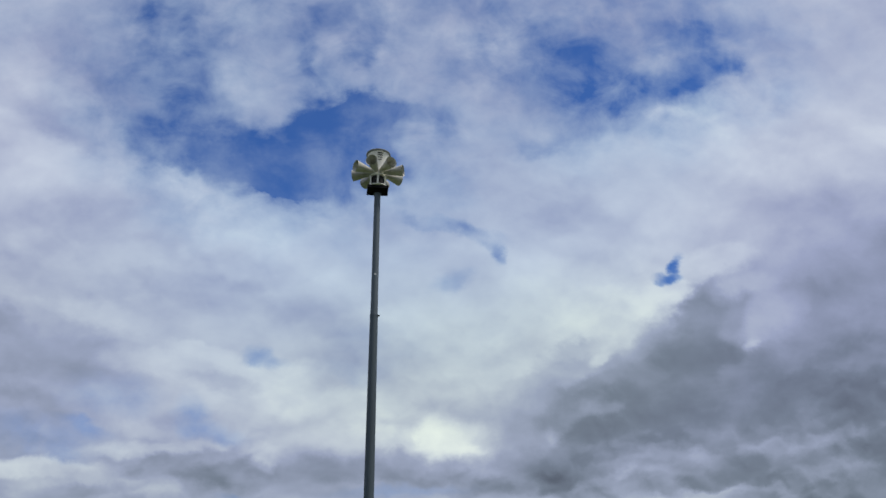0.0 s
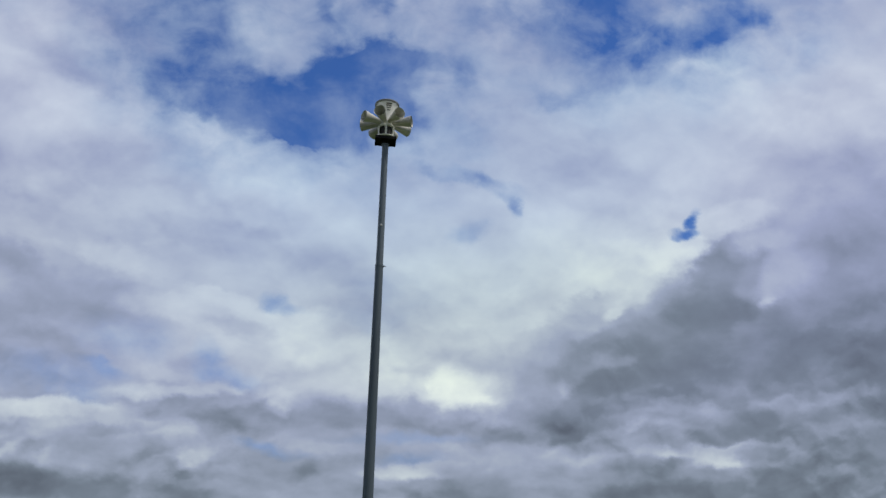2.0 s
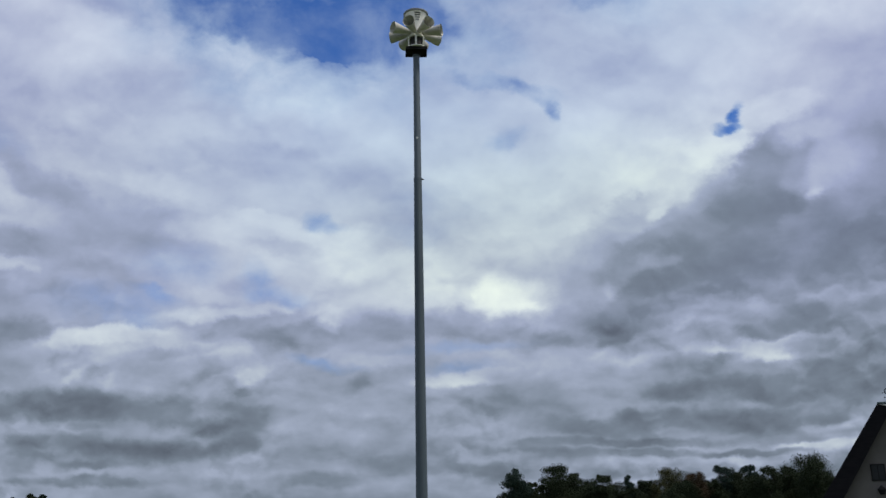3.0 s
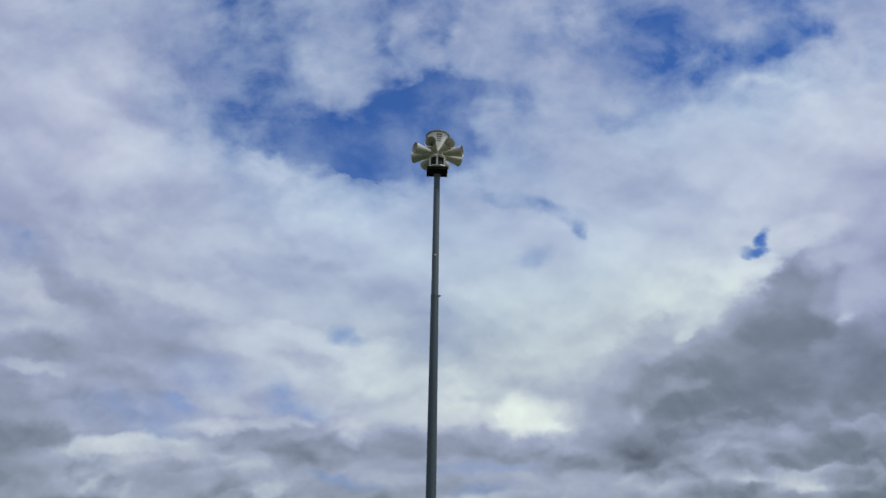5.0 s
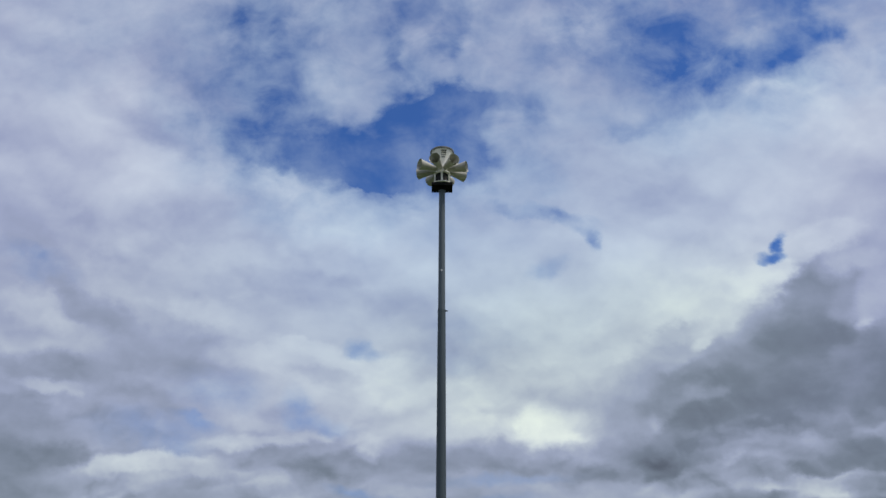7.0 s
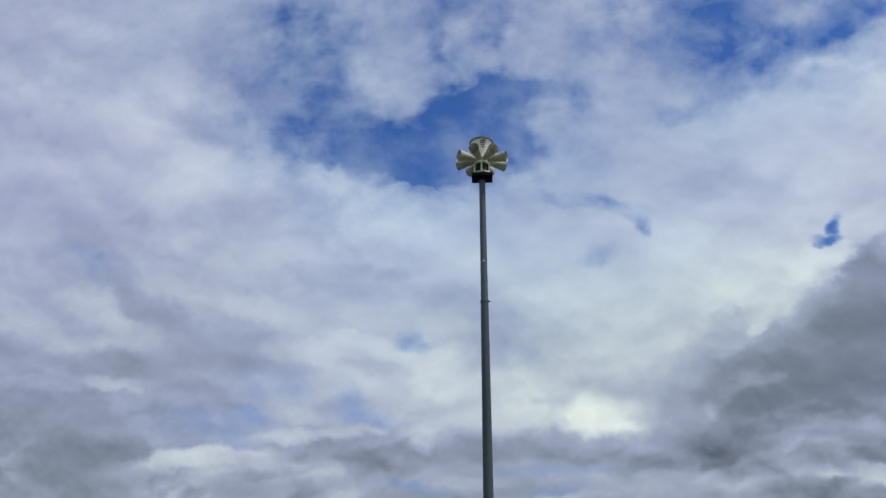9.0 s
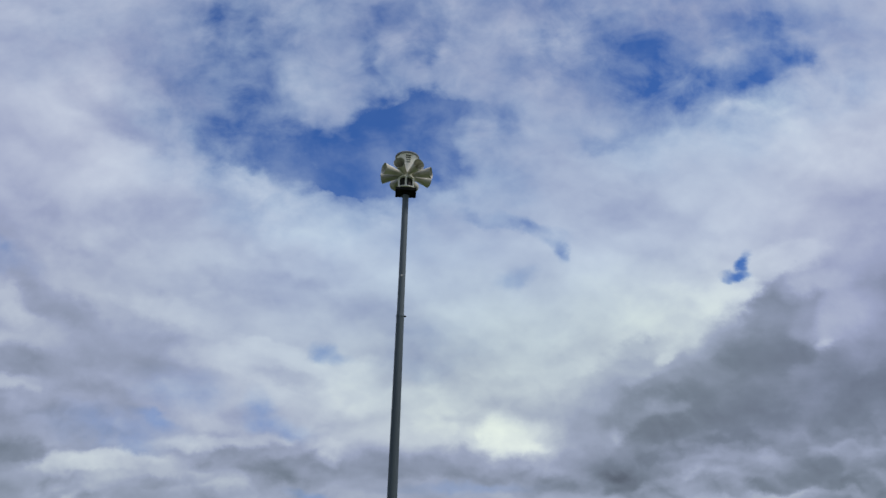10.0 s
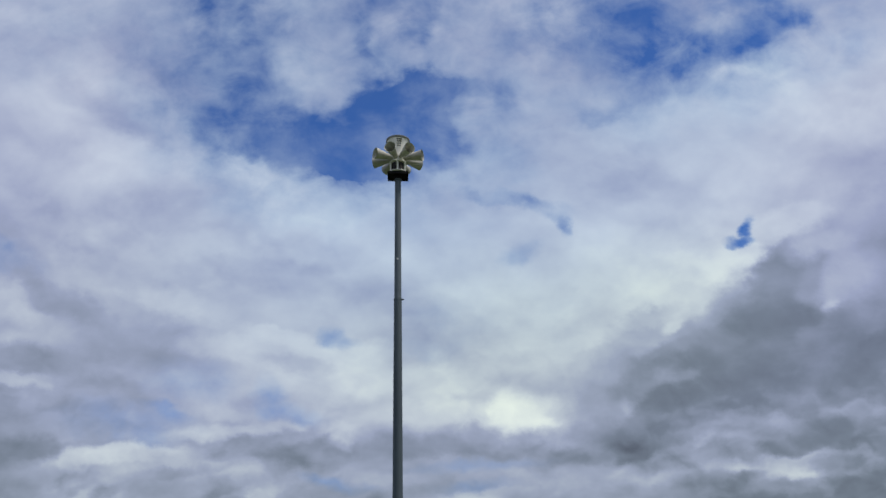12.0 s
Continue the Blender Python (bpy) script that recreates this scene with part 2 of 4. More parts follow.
bank(0.675, -0.182, 0.053, 0.023, 4, 0.2, 0.7, 0.9)
bank(0.382, -0.225, 0.056, 0.008, 7, 0.62, 0.7, 0.9)
bank(0.539, -0.225, 0.066, 0.016, 3, 0.2, 0.8, 0.9)
bank(0.649, -0.226, 0.045, 0.010, 3, 0.32, 0.8, 0.7)
# ledges and heads on the other side
bank(-0.494, -0.015, 0.046, 0.017, -20, 0.67, 0.8, 0.9)
bank(-0.423, -0.021, 0.065, 0.014, -31, 0.4, 0.9, 0.8)
bank(-0.303, -0.016, 0.045, 0.014, -12, 0.72, 0.8, 0.9)
bank(-0.441, -0.050, 0.078, 0.013, -14, 0.59, 0.8, 0.7)
bank(-0.486, -0.076, 0.071, 0.014, -6, 0.37, 0.7, 0.9)
bank(-0.350, -0.076, 0.071, 0.022, -8, 0.44, 0.8, 0.9)
bank(-0.293, -0.053, 0.077, 0.009, -6, 0.49, 0.8, 0.8)
bank(-0.472, -0.101, 0.052, 0.008, -6, 0.59, 0.6, 0.9)
bank(-0.478, -0.127, 0.084, 0.017, -4, 0.37, 0.7, 0.9)
bank(-0.375, -0.114, 0.071, 0.014, -12, 0.39, 0.8, 0.8)
bank(-0.215, -0.078, 0.077, 0.022, -10, 0.66, 0.6, 0.95)
bank(-0.183, -0.061, 0.045, 0.010, -14, 0.7, 0.6, 0.9)
bank(-0.170, -0.091, 0.039, 0.009, -8, 0.54, 0.7, 0.8)
bank(-0.266, -0.101, 0.045, 0.014, -10, 0.57, 0.8, 0.8)
bank(-0.182, -0.120, 0.058, 0.017, -8, 0.64, 0.9, 0.7)
bank(-0.246, -0.139, 0.058, 0.014, -6, 0.6, 0.9, 0.7)
bank(-0.420, -0.155, 0.071, 0.014, 0, 0.49, 0.8, 0.7)
bank(-0.477, -0.184, 0.052, 0.015, -4, 0.29, 0.7, 0.9)
bank(-0.233, -0.167, 0.070, 0.008, 2, 0.69, 0.8, 0.8)
bank(-0.374, -0.187, 0.058, 0.012, -2, 0.73, 0.55, 0.95)
bank(-0.425, -0.195, 0.032, 0.012, 10, 0.67, 0.7, 0.9)
bank(-0.316, -0.191, 0.038, 0.009, 0, 0.69, 0.7, 0.9)
bank(-0.322, -0.206, 0.070, 0.008, 4, 0.42, 0.7, 0.9)
bank(-0.476, -0.216, 0.045, 0.010, 0, 0.37, 0.8, 0.9)
bank(-0.245, -0.213, 0.057, 0.009, 4, 0.64, 0.8, 0.8)
bank(-0.600, -0.014, 0.064, 0.018, -23, 0.62, 0.9, 0.8)
bank(-0.615, -0.054, 0.064, 0.014, -11, 0.42, 0.8, 0.9)
bank(-0.599, 0.047, 0.064, 0.021, -21, 0.54, 0.9, 0.7)
bank(-0.601, -0.135, 0.078, 0.021, -5, 0.36, 0.8, 0.9)
bank(-0.580, -0.102, 0.064, 0.007, -5, 0.52, 0.7, 0.8)
bank(-0.560, -0.196, 0.077, 0.021, -5, 0.3, 0.8, 0.9)
# far rows of cumulus
bank(-0.329, -0.199, 0.090, 0.012, 2, 0.56, 0.8, 0.7)
bank(-0.304, -0.213, 0.077, 0.006, 4, 0.42, 0.7, 0.8)
bank(-0.445, -0.215, 0.045, 0.017, -2, 0.46, 0.8, 0.8)
bank(-0.421, -0.244, 0.032, 0.012, -2, 0.51, 0.85, 0.9)
bank(-0.407, -0.235, 0.013, 0.007, 29, 0.62, 0.85, 0.9)
bank(-0.365, -0.239, 0.010, 0.010, -33, 0.57, 1, 0.9)
bank(-0.331, -0.248, 0.042, 0.013, -4, 0.53, 0.85, 0.9)
bank(-0.283, -0.240, 0.010, 0.009, -2, 0.56, 0.85, 0.9)
bank(-0.215, -0.242, 0.019, 0.012, 9, 0.56, 0.7, 0.9)
bank(-0.242, -0.261, 0.058, 0.017, -2, 0.36, 0.8, 0.8)
bank(-0.259, -0.224, 0.058, 0.009, 2, 0.52, 0.8, 0.7)
bank(-0.410, -0.272, 0.096, 0.017, -2, 0.19, 0.85, 0.95)
bank(-0.397, -0.281, 0.032, 0.008, -2, 0.15, 0.7, 0.9)
bank(-0.411, -0.297, 0.026, 0.005, -2, 0.26, 0.7, 0.8)
bank(-0.262, -0.290, 0.071, 0.019, -6, 0.21, 0.7, 0.9)
bank(-0.272, -0.298, 0.017, 0.005, 15, 0.32, 0.7, 0.8)
bank(-0.342, -0.328, 0.097, 0.013, -8, 0.12, 0.85, 0.95)
bank(-0.231, -0.324, 0.033, 0.013, 13, 0.16, 0.7, 0.9)
bank(-0.459, -0.341, 0.039, 0.014, -2, 0.3, 0.7, 0.9)
bank(-0.453, -0.344, 0.014, 0.006, -2, 0.41, 0.7, 0.9)
bank(-0.388, -0.343, 0.039, 0.006, -2, 0.18, 0.7, 0.9)
bank(-0.464, -0.314, 0.039, 0.008, -2, 0.18, 0.7, 0.9)
bank(-0.178, -0.293, 0.010, 0.014, -16, 0.48, 0.85, 0.9)
bank(-0.165, -0.303, 0.029, 0.009, -12, 0.44, 0.7, 0.8)
bank(-0.173, -0.336, 0.046, 0.014, 10, 0.39, 0.85, 0.9)
bank(-0.127, -0.334, 0.039, 0.010, -2, 0.33, 0.7, 0.9)
bank(-0.117, -0.309, 0.013, 0.011, -2, 0.48, 1, 0.9)
bank(-0.091, -0.312, 0.016, 0.009, -2, 0.48, 1, 0.9)
bank(-0.100, -0.292, 0.059, 0.009, -4, 0.33, 0.8, 0.8)
bank(-0.138, -0.261, 0.039, 0.012, -6, 0.46, 0.8, 0.8)
bank(-0.151, -0.277, 0.039, 0.009, -2, 0.41, 0.8, 0.7)
bank(-0.082, -0.256, 0.029, 0.017, -2, 0.47, 0.7, 0.7)
bank(-0.084, -0.252, 0.021, 0.009, 23, 0.29, 0.85, 0.9)
bank(-0.066, -0.243, 0.007, 0.007, -2, 0.4, 0.85, 0.8)
bank(-0.130, -0.221, 0.039, 0.009, -6, 0.5, 0.8, 0.7)
bank(-0.073, -0.283, 0.052, 0.007, -2, 0.46, 0.8, 0.7)
bank(-0.075, -0.340, 0.026, 0.012, 29, 0.37, 0.7, 0.8)
bank(-0.043, -0.354, 0.040, 0.013, -2, 0.22, 0.7, 0.9)
bank(-0.266, -0.366, 0.078, 0.008, -4, 0.39, 0.85, 0.9)
bank(-0.415, -0.362, 0.084, 0.006, -2, 0.16, 0.7, 0.9)
bank(-0.128, -0.366, 0.066, 0.008, -2, 0.22, 0.7, 0.8)
bank(-0.059, -0.226, 0.046, 0.010, 2, 0.56, 0.8, 0.8)
bank(-0.042, -0.314, 0.033, 0.007, 2, 0.41, 0.8, 0.8)
# far rows on the mast's other side
bank(0.033, -0.219, 0.033, 0.009, 2, 0.53, 0.8, 0.8)
bank(0.032, -0.249, 0.046, 0.008, -2, 0.71, 0.85, 0.9)
bank(0.065, -0.240, 0.033, 0.005, 4, 0.65, 0.7, 0.8)
bank(0.012, -0.283, 0.026, 0.009, 2, 0.44, 0.7, 0.8)
bank(0.031, -0.299, 0.053, 0.008, 0, 0.33, 0.8, 0.8)
bank(0.124, -0.238, 0.072, 0.014, 2, 0.49, 0.8, 0.9)
bank(0.203, -0.227, 0.053, 0.011, 8, 0.53, 0.7, 0.9)
bank(0.223, -0.248, 0.059, 0.008, 8, 0.49, 0.8, 0.7)
bank(0.137, -0.265, 0.079, 0.005, -2, 0.39, 0.8, 0.7)
bank(0.097, -0.284, 0.073, 0.012, -2, 0.31, 0.7, 0.8)
bank(0.176, -0.307, 0.080, 0.011, -4, 0.24, 0.7, 0.9)
bank(0.263, -0.209, 0.046, 0.009, 8, 0.31, 0.8, 0.8)
bank(0.356, -0.220, 0.047, 0.008, -2, 0.62, 0.9, 0.9)
bank(0.329, -0.228, 0.026, 0.007, 8, 0.41, 0.7, 0.8)
bank(0.382, -0.239, 0.073, 0.009, 2, 0.3, 0.8, 0.8)
bank(0.283, -0.236, 0.059, 0.011, 6, 0.3, 0.8, 0.8)
bank(0.296, -0.267, 0.040, 0.011, 2, 0.15, 0.7, 0.9)
bank(0.256, -0.299, 0.040, 0.011, -2, 0.12, 0.7, 0.9)
bank(0.362, -0.266, 0.080, 0.016, -2, 0.18, 0.7, 0.9)
bank(0.376, -0.306, 0.087, 0.017, 0, 0.14, 0.7, 0.9)
bank(0.483, -0.262, 0.080, 0.027, 2, 0.22, 0.8, 0.9)
bank(0.463, -0.296, 0.054, 0.012, 4, 0.16, 0.7, 0.9)
bank(0.504, -0.155, 0.033, 0.015, 11, 0.43, 0.7, 0.9)
bank(0.442, -0.174, 0.060, 0.011, 4, 0.28, 0.8, 0.8)
bank(0.515, -0.196, 0.040, 0.013, -2, 0.28, 0.8, 0.8)
bank(0.455, -0.215, 0.047, 0.008, -2, 0.28, 0.8, 0.8)
bank(0.497, -0.310, 0.047, 0.005, 4, 0.5, 0.8, 0.9)
bank(0.464, -0.334, 0.054, 0.009, 4, 0.66, 0.7, 0.95)
bank(0.410, -0.328, 0.060, 0.004, 2, 0.3, 0.7, 0.9)
bank(0.263, -0.329, 0.107, 0.005, -2, 0.17, 0.7, 0.8)
bank(0.363, -0.352, 0.040, 0.005, -2, 0.58, 0.8, 0.9)
bank(0.383, -0.342, 0.060, 0.004, 2, 0.13, 0.7, 0.8)
bank(0.242, -0.340, 0.094, 0.005, -2, 0.13, 0.7, 0.8)
bank(0.136, -0.326, 0.073, 0.005, -2, 0.27, 0.7, 0.8)
bank(0.096, -0.338, 0.080, 0.008, -2, 0.2, 0.8, 0.8)
bank(0.070, -0.358, 0.060, 0.009, -2, 0.23, 0.8, 0.8)
bank(0.216, -0.362, 0.107, 0.009, -2, 0.26, 0.8, 0.8)
bank(0.444, -0.370, 0.061, 0.012, -2, 0.19, 0.8, 0.8)
bank(0.018, -0.424, 1.094, 0.034, -2, 0.27, 0.8, 0.8)
# the main blue opening above the mast, and its wisps
gap(-0.017, 0.328, 0.390, 0.091, -0, 0.3, 1, 1)
gap(-0.133, 0.193, 0.156, 0.084, -12, 0.46, 1, 1)
gap(-0.219, 0.256, 0.059, 0.111, -0, 0.5, 1, 0.9)
gap(-0.114, 0.164, 0.097, 0.043, -14, 0.74, 0.7, 0.95)
gap(-0.042, 0.193, 0.064, 0.043, -10, 0.95, 0.7, 1)
gap(-0.133, 0.167, 0.039, 0.022, -20, 0.85, 0.8, 0.9)
gap(-0.120, 0.132, 0.065, 0.013, -14, 0.74, 0.6, 0.9)
gap(-0.192, 0.151, 0.072, 0.017, -14, 0.62, 0.6, 0.9)
gap(-0.107, 0.125, 0.045, 0.011, -12, 0.85, 0.5, 0.9)
gap(-0.218, 0.193, 0.046, 0.033, -10, 0.52, 1, 0.8)
gap(-0.195, 0.158, 0.052, 0.016, -8, 0.66, 0.7, 0.9)
gap(-0.237, 0.174, 0.029, 0.024, -10, 0.5, 1, 0.9)
gap(-0.232, 0.233, 0.026, 0.018, -0, 0.5, 1, 0.9)
gap(-0.214, 0.282, 0.013, 0.041, 12, 0.48, 1, 0.9)
gap(-0.258, 0.315, 0.012, 0.024, -0, 0.44, 1, 0.9)
gap(-0.220, 0.312, 0.014, 0.020, -0, 0.5, 0.8, 0.9)
gap(-0.010, 0.144, 0.039, 0.032, 10, 0.66, 0.8, 0.9)
gap(0.021, 0.140, 0.012, 0.013, -0, 0.66, 0.7, 0.9)
gap(-0.186, 0.200, 0.017, 0.026, 20, 0.44, 0.8, 0.8)
gap(-0.121, 0.259, 0.052, 0.052, -0, 0.27, 1, 0.9)
gap(-0.147, 0.302, 0.046, 0.039, -0, 0.3, 1, 0.9)
gap(-0.127, 0.219, 0.033, 0.023, -0, 0.15, 0.8, 0.9)
gap(-0.082, 0.288, 0.012, 0.026, -0, 0.46, 0.9, 0.9)
gap(-0.082, 0.269, 0.007, 0.017, -0, 0.52, 0.8, 0.8)
gap(-0.075, 0.236, 0.013, 0.017, -30, 0.55, 0.8, 0.8)
gap(-0.023, 0.292, 0.024, 0.016, 40, 0.6, 0.8, 0.9)
gap(-0.010, 0.328, 0.016, 0.026, -20, 0.4, 0.9, 0.8)
gap(0.022, 0.328, 0.017, 0.039, -10, 0.34, 0.9, 0.8)
gap(0.019, 0.249, 0.010, 0.012, -0, 0.4, 0.9, 0.9)
gap(-0.030, 0.249, 0.059, 0.014, 10, 0.2, 1, 0.8)
gap(0.035, 0.206, 0.045, 0.014, 20, 0.48, 0.9, 0.8)
gap(0.022, 0.219, 0.026, 0.009, -0, 0.55, 0.9, 0.8)
gap(0.022, 0.183, 0.026, 0.017, -10, 0.3, 0.9, 0.8)
gap(0.061, 0.176, 0.039, 0.022, 20, 0.18, 1, 0.8)
gap(0.055, 0.275, 0.032, 0.039, -0, 0.14, 1, 0.8)
gap(0.062, 0.321, 0.026, 0.017, -0, 0.24, 1, 0.8)
gap(0.153, 0.314, 0.033, 0.022, -41, 0.26, 1, 0.8)
gap(-0.068, 0.108, 0.019, 0.009, -0, 0.26, 0.9, 0.8)
gap(-0.010, 0.195, 0.035, 0.036, -0, 0.95, 0.7, 1)
gap(0.006, 0.150, 0.026, 0.022, -0, 0.72, 0.8, 0.95)
gap(0.048, 0.199, 0.039, 0.017, 16, 0.34, 1, 0.8)
gap(0.061, 0.144, 0.039, 0.026, 10, 0.22, 1, 0.8)
# openings high on the other side
gap(0.288, 0.287, 0.142, 0.081, 10, 0.46, 1, 1)
gap(0.224, 0.314, 0.032, 0.035, -31, 0.54, 1, 0.9)
gap(0.266, 0.291, 0.028, 0.017, -0, 0.56, 1, 0.9)
gap(0.327, 0.268, 0.025, 0.022, 20, 0.74, 1, 1)
gap(0.275, 0.245, 0.032, 0.012, -10, 0.6, 0.9, 0.9)
gap(0.272, 0.235, 0.009, 0.015, -0, 0.66, 0.9, 0.8)
gap(0.347, 0.307, 0.045, 0.026, -10, 0.55, 0.9, 0.9)
gap(0.302, 0.327, 0.045, 0.017, -0, 0.46, 0.9, 0.9)
gap(0.405, 0.294, 0.021, 0.011, 24, 0.62, 1, 0.9)
gap(0.421, 0.292, 0.012, 0.007, 30, 0.6, 1, 0.9)
gap(0.366, 0.267, 0.017, 0.009, 24, 0.52, 0.9, 0.9)
gap(0.249, 0.261, 0.026, 0.019, -0, 0.34, 1, 0.8)
gap(0.192, 0.327, 0.017, 0.016, -21, 0.55, 0.9, 0.9)
gap(0.287, 0.215, 0.045, 0.008, 10, 0.34, 1, 0.8)
gap(0.376, 0.327, 0.026, 0.013, -21, 0.58, 0.9, 0.9)
gap(0.418, 0.320, 0.032, 0.014, -0, 0.24, 1, 0.8)
gap(0.459, 0.267, 0.013, 0.017, 40, 0.22, 1, 0.8)
gap(0.187, 0.186, 0.030, 0.010, 14, 0.34, 1, 0.9)
gap(0.298, 0.280, 0.042, 0.028, 7, 0.4, 1, 0.8)
# small openings in the middle sheet
gap(0.096, 0.086, 0.035, 0.007, -14, 0.34, 1, 0.9)
gap(0.048, 0.092, 0.026, 0.005, -12, 0.26, 0.9, 0.9)
gap(0.142, 0.058, 0.006, 0.009, 10, 0.4, 1, 0.9)
gap(0.086, 0.028, 0.019, 0.008, 24, 0.24, 1, 0.9)
gap(0.125, 0.069, 0.017, 0.004, -20, 0.24, 1, 0.8)
gap(0.350, 0.052, 0.006, 0.010, 0, 0.64, 0.9, 1)
gap(0.342, 0.039, 0.014, 0.005, 0, 0.62, 0.8, 0.9)
gap(0.329, 0.034, 0.005, 0.004, 0, 0.5, 0.8, 0.8)
gap(-0.128, -0.061, 0.012, 0.008, -20, 0.36, 1, 1)
gap(-0.112, -0.067, 0.015, 0.005, -20, 0.24, 1, 0.9)
gap(-0.317, -0.142, 0.022, 0.006, -25, 0.3, 1, 0.9)
gap(-0.292, -0.107, 0.039, 0.017, -10, 0.14, 1, 0.9)
gap(-0.342, -0.168, 0.032, 0.009, -10, 0.28, 1, 0.9)
gap(-0.362, -0.152, 0.058, 0.017, -6, 0.14, 1, 0.9)
gap(-0.200, -0.126, 0.013, 0.015, -29, 0.28, 1, 0.9)
gap(-0.176, -0.148, 0.032, 0.009, -10, 0.24, 1, 0.8)
gap(-0.502, 0.040, 0.033, 0.013, -20, 0.26, 1, 0.9)
gap(0.009, -0.049, 0.038, 0.013, 0, 0.06, 1, 0.8)
gap(-0.016, -0.075, 0.038, 0.010, 0, 0.08, 1, 0.8)
gap(-0.003, -0.033, 0.032, 0.009, 0, 0.07, 1, 0.8)
gap(-0.124, -0.230, 0.029, 0.005, -10, 0.18, 1, 0.9)
gap(0.026, -0.234, 0.033, 0.005, 4, 0.16, 1, 0.9)
gap(0.033, -0.211, 0.059, 0.005, 2, 0.14, 1, 0.9)
# where the deck is a neutral grey instead of lavender
grey(0.079, -0.106, 0.241, 0.095, 4, 0.9)
grey(0.226, -0.074, 0.160, 0.077, 20, 0.8)
grey(0.450, -0.329, 0.148, 0.030, 1, 0.7)
grey(0.098, -0.224, 0.198, 0.046, -2, 0.5)
grey(-0.434, -0.076, 0.213, 0.116, 0, 0.5)
# where the deck is thin and bluish
cool(-0.003, 0.053, 0.257, 0.122, 0, 0.75)
cool(0.210, 0.170, 0.181, 0.084, 15, 0.55)
cool(-0.160, 0.223, 0.130, 0.098, -0, 0.4)

# wisps that veil the openings: strongest where an opening is half clear
wisps = wnoise(puffy, 11.0, 7.0, 0.55, distortion=0.25)
tufts = wnoise(wvec("ADD", puffy, (3.1, 1.7, 0.0)), 22.0, 5.0, 0.55, distortion=0.5)
cover = wmath("MULTIPLY_ADD", tufts, 0.45, wmath("MULTIPLY", wisps, 0.75))
half_clear = wmath("MINIMUM", wmath("MULTIPLY", levels["gap"], 2.6), 1.0)
veil = wmath("MULTIPLY", wmath("SUBTRACT", 0.60, cover), wmath("MULTIPLY", half_clear, wmath("MULTIPLY_ADD", levels["gap"], -1.1, 2.0)))
clear = wnode("ShaderNodeMapRange", (("Value", wmath("ADD", levels["gap"], veil)), ("From Min", 0.0), ("From Max", 0.66),
              ("To Min", 0.0), ("To Max", 1.0))).outputs[0]
threads = wnoise(wvec("ADD", puffy, (7.3, 4.9, 0.0)), 10.0, 5.0, 0.55, distortion=0.25)
opening = wmath("MULTIPLY", clear, wstep(threads, 0.40, 0.72, 0.95, 0.58))


def lit_from_above(where, size, up, detail, distortion):
    """Heaped relief: each puff is lighter on its upper side."""
    here = wnoise(where, size, detail, 0.5, distortion=distortion)
    above = wnoise(wvec("ADD", where, (0.0, up, 0.0)), size, detail, 0.5, distortion=distortion)
    return wmath("SUBTRACT", here, above)


low_air = wstep(parts_of_way[2], 0.34, 0.10)
relief = wmath("MULTIPLY_ADD", lit_from_above(puffy, 9.0, 0.040, 5.0, 0.3), 0.26, wmath("MULTIPLY", lit_from_above(puffy, 26.0, 0.016, 4.0, 0.3), 0.07))
rows_far = wvec("MULTIPLY", flat, (1.0, 1.5, 0.0))              # far clouds stand in flat rows
relief = wmath("MULTIPLY_ADD", wmath("MULTIPLY", lit_from_above(rows_far, 15.0, 0.030, 3.0, 0.3), low_air), 0.26, relief)


def billow(where, size):
    """Rounded cauliflower heads."""
    v = wnode("ShaderNodeTexVoronoi", (("Vector", where), ("Scale", size), ("Detail", 2.0), ("Roughness", 0.45), ("Lacunarity", 2.1), ("Smoothness", 0.7)),
              feature="SMOOTH_F1", voronoi_dimensions="2D", normalize=True)
    return v.outputs["Distance"]


bent = wvec("ADD", wvec("MULTIPLY", flat, (1.0, 1.45, 0.0)), wvec("MULTIPLY", wscale(push_small, 0.05), (1, 1, 0)))
heads = wmath("SUBTRACT", billow(wvec("ADD", bent, (0.004, 0.016, 0.0)), 15.0), billow(bent, 15.0))
some = wstep(wnoise(puffy, 5.0, 2.0, 0.5), 0.38, 0.62, 0.2, 1.0)
relief = wmath("ADD", relief, wmath("MULTIPLY", wmath("MULTIPLY", heads, some), wmath("MULTIPLY_ADD", low_air, 0.70, 0.20)))
heaps = wmath("MULTIPLY", wmath("SUBTRACT", wnoise(deck, 3.0, 6.0, 0.44, distortion=0.5), 0.5), wmath("MULTIPLY_ADD", low_air, -0.55, 1.0))
shade = wmath("ADD", wmath("MULTIPLY_ADD", heaps, 0.40, relief), levels["tone"])
tones = wnode("ShaderNodeValToRGB", ((0, wmath("DIVIDE", wmath("ADD", shade, 0.25), 1.5)),))
stops = tones.color_ramp.elements
for _ in range(5):
    stops.new(0.5)
for stop, (place, colour) in zip(stops, ((-0.25, (64, 70, 84)), (0.0, (88, 95, 113)), (0.25, (116, 126, 148)), (0.5, (154, 163, 194)),
                                         (0.75, (195, 204, 222)), (1.0, (232, 241, 243)), (1.25, (250, 252, 250)))):
    stop.position, stop.color = (place + 0.25) / 1.5, (*((c / 255) ** 2.2 for c in colour), 1)

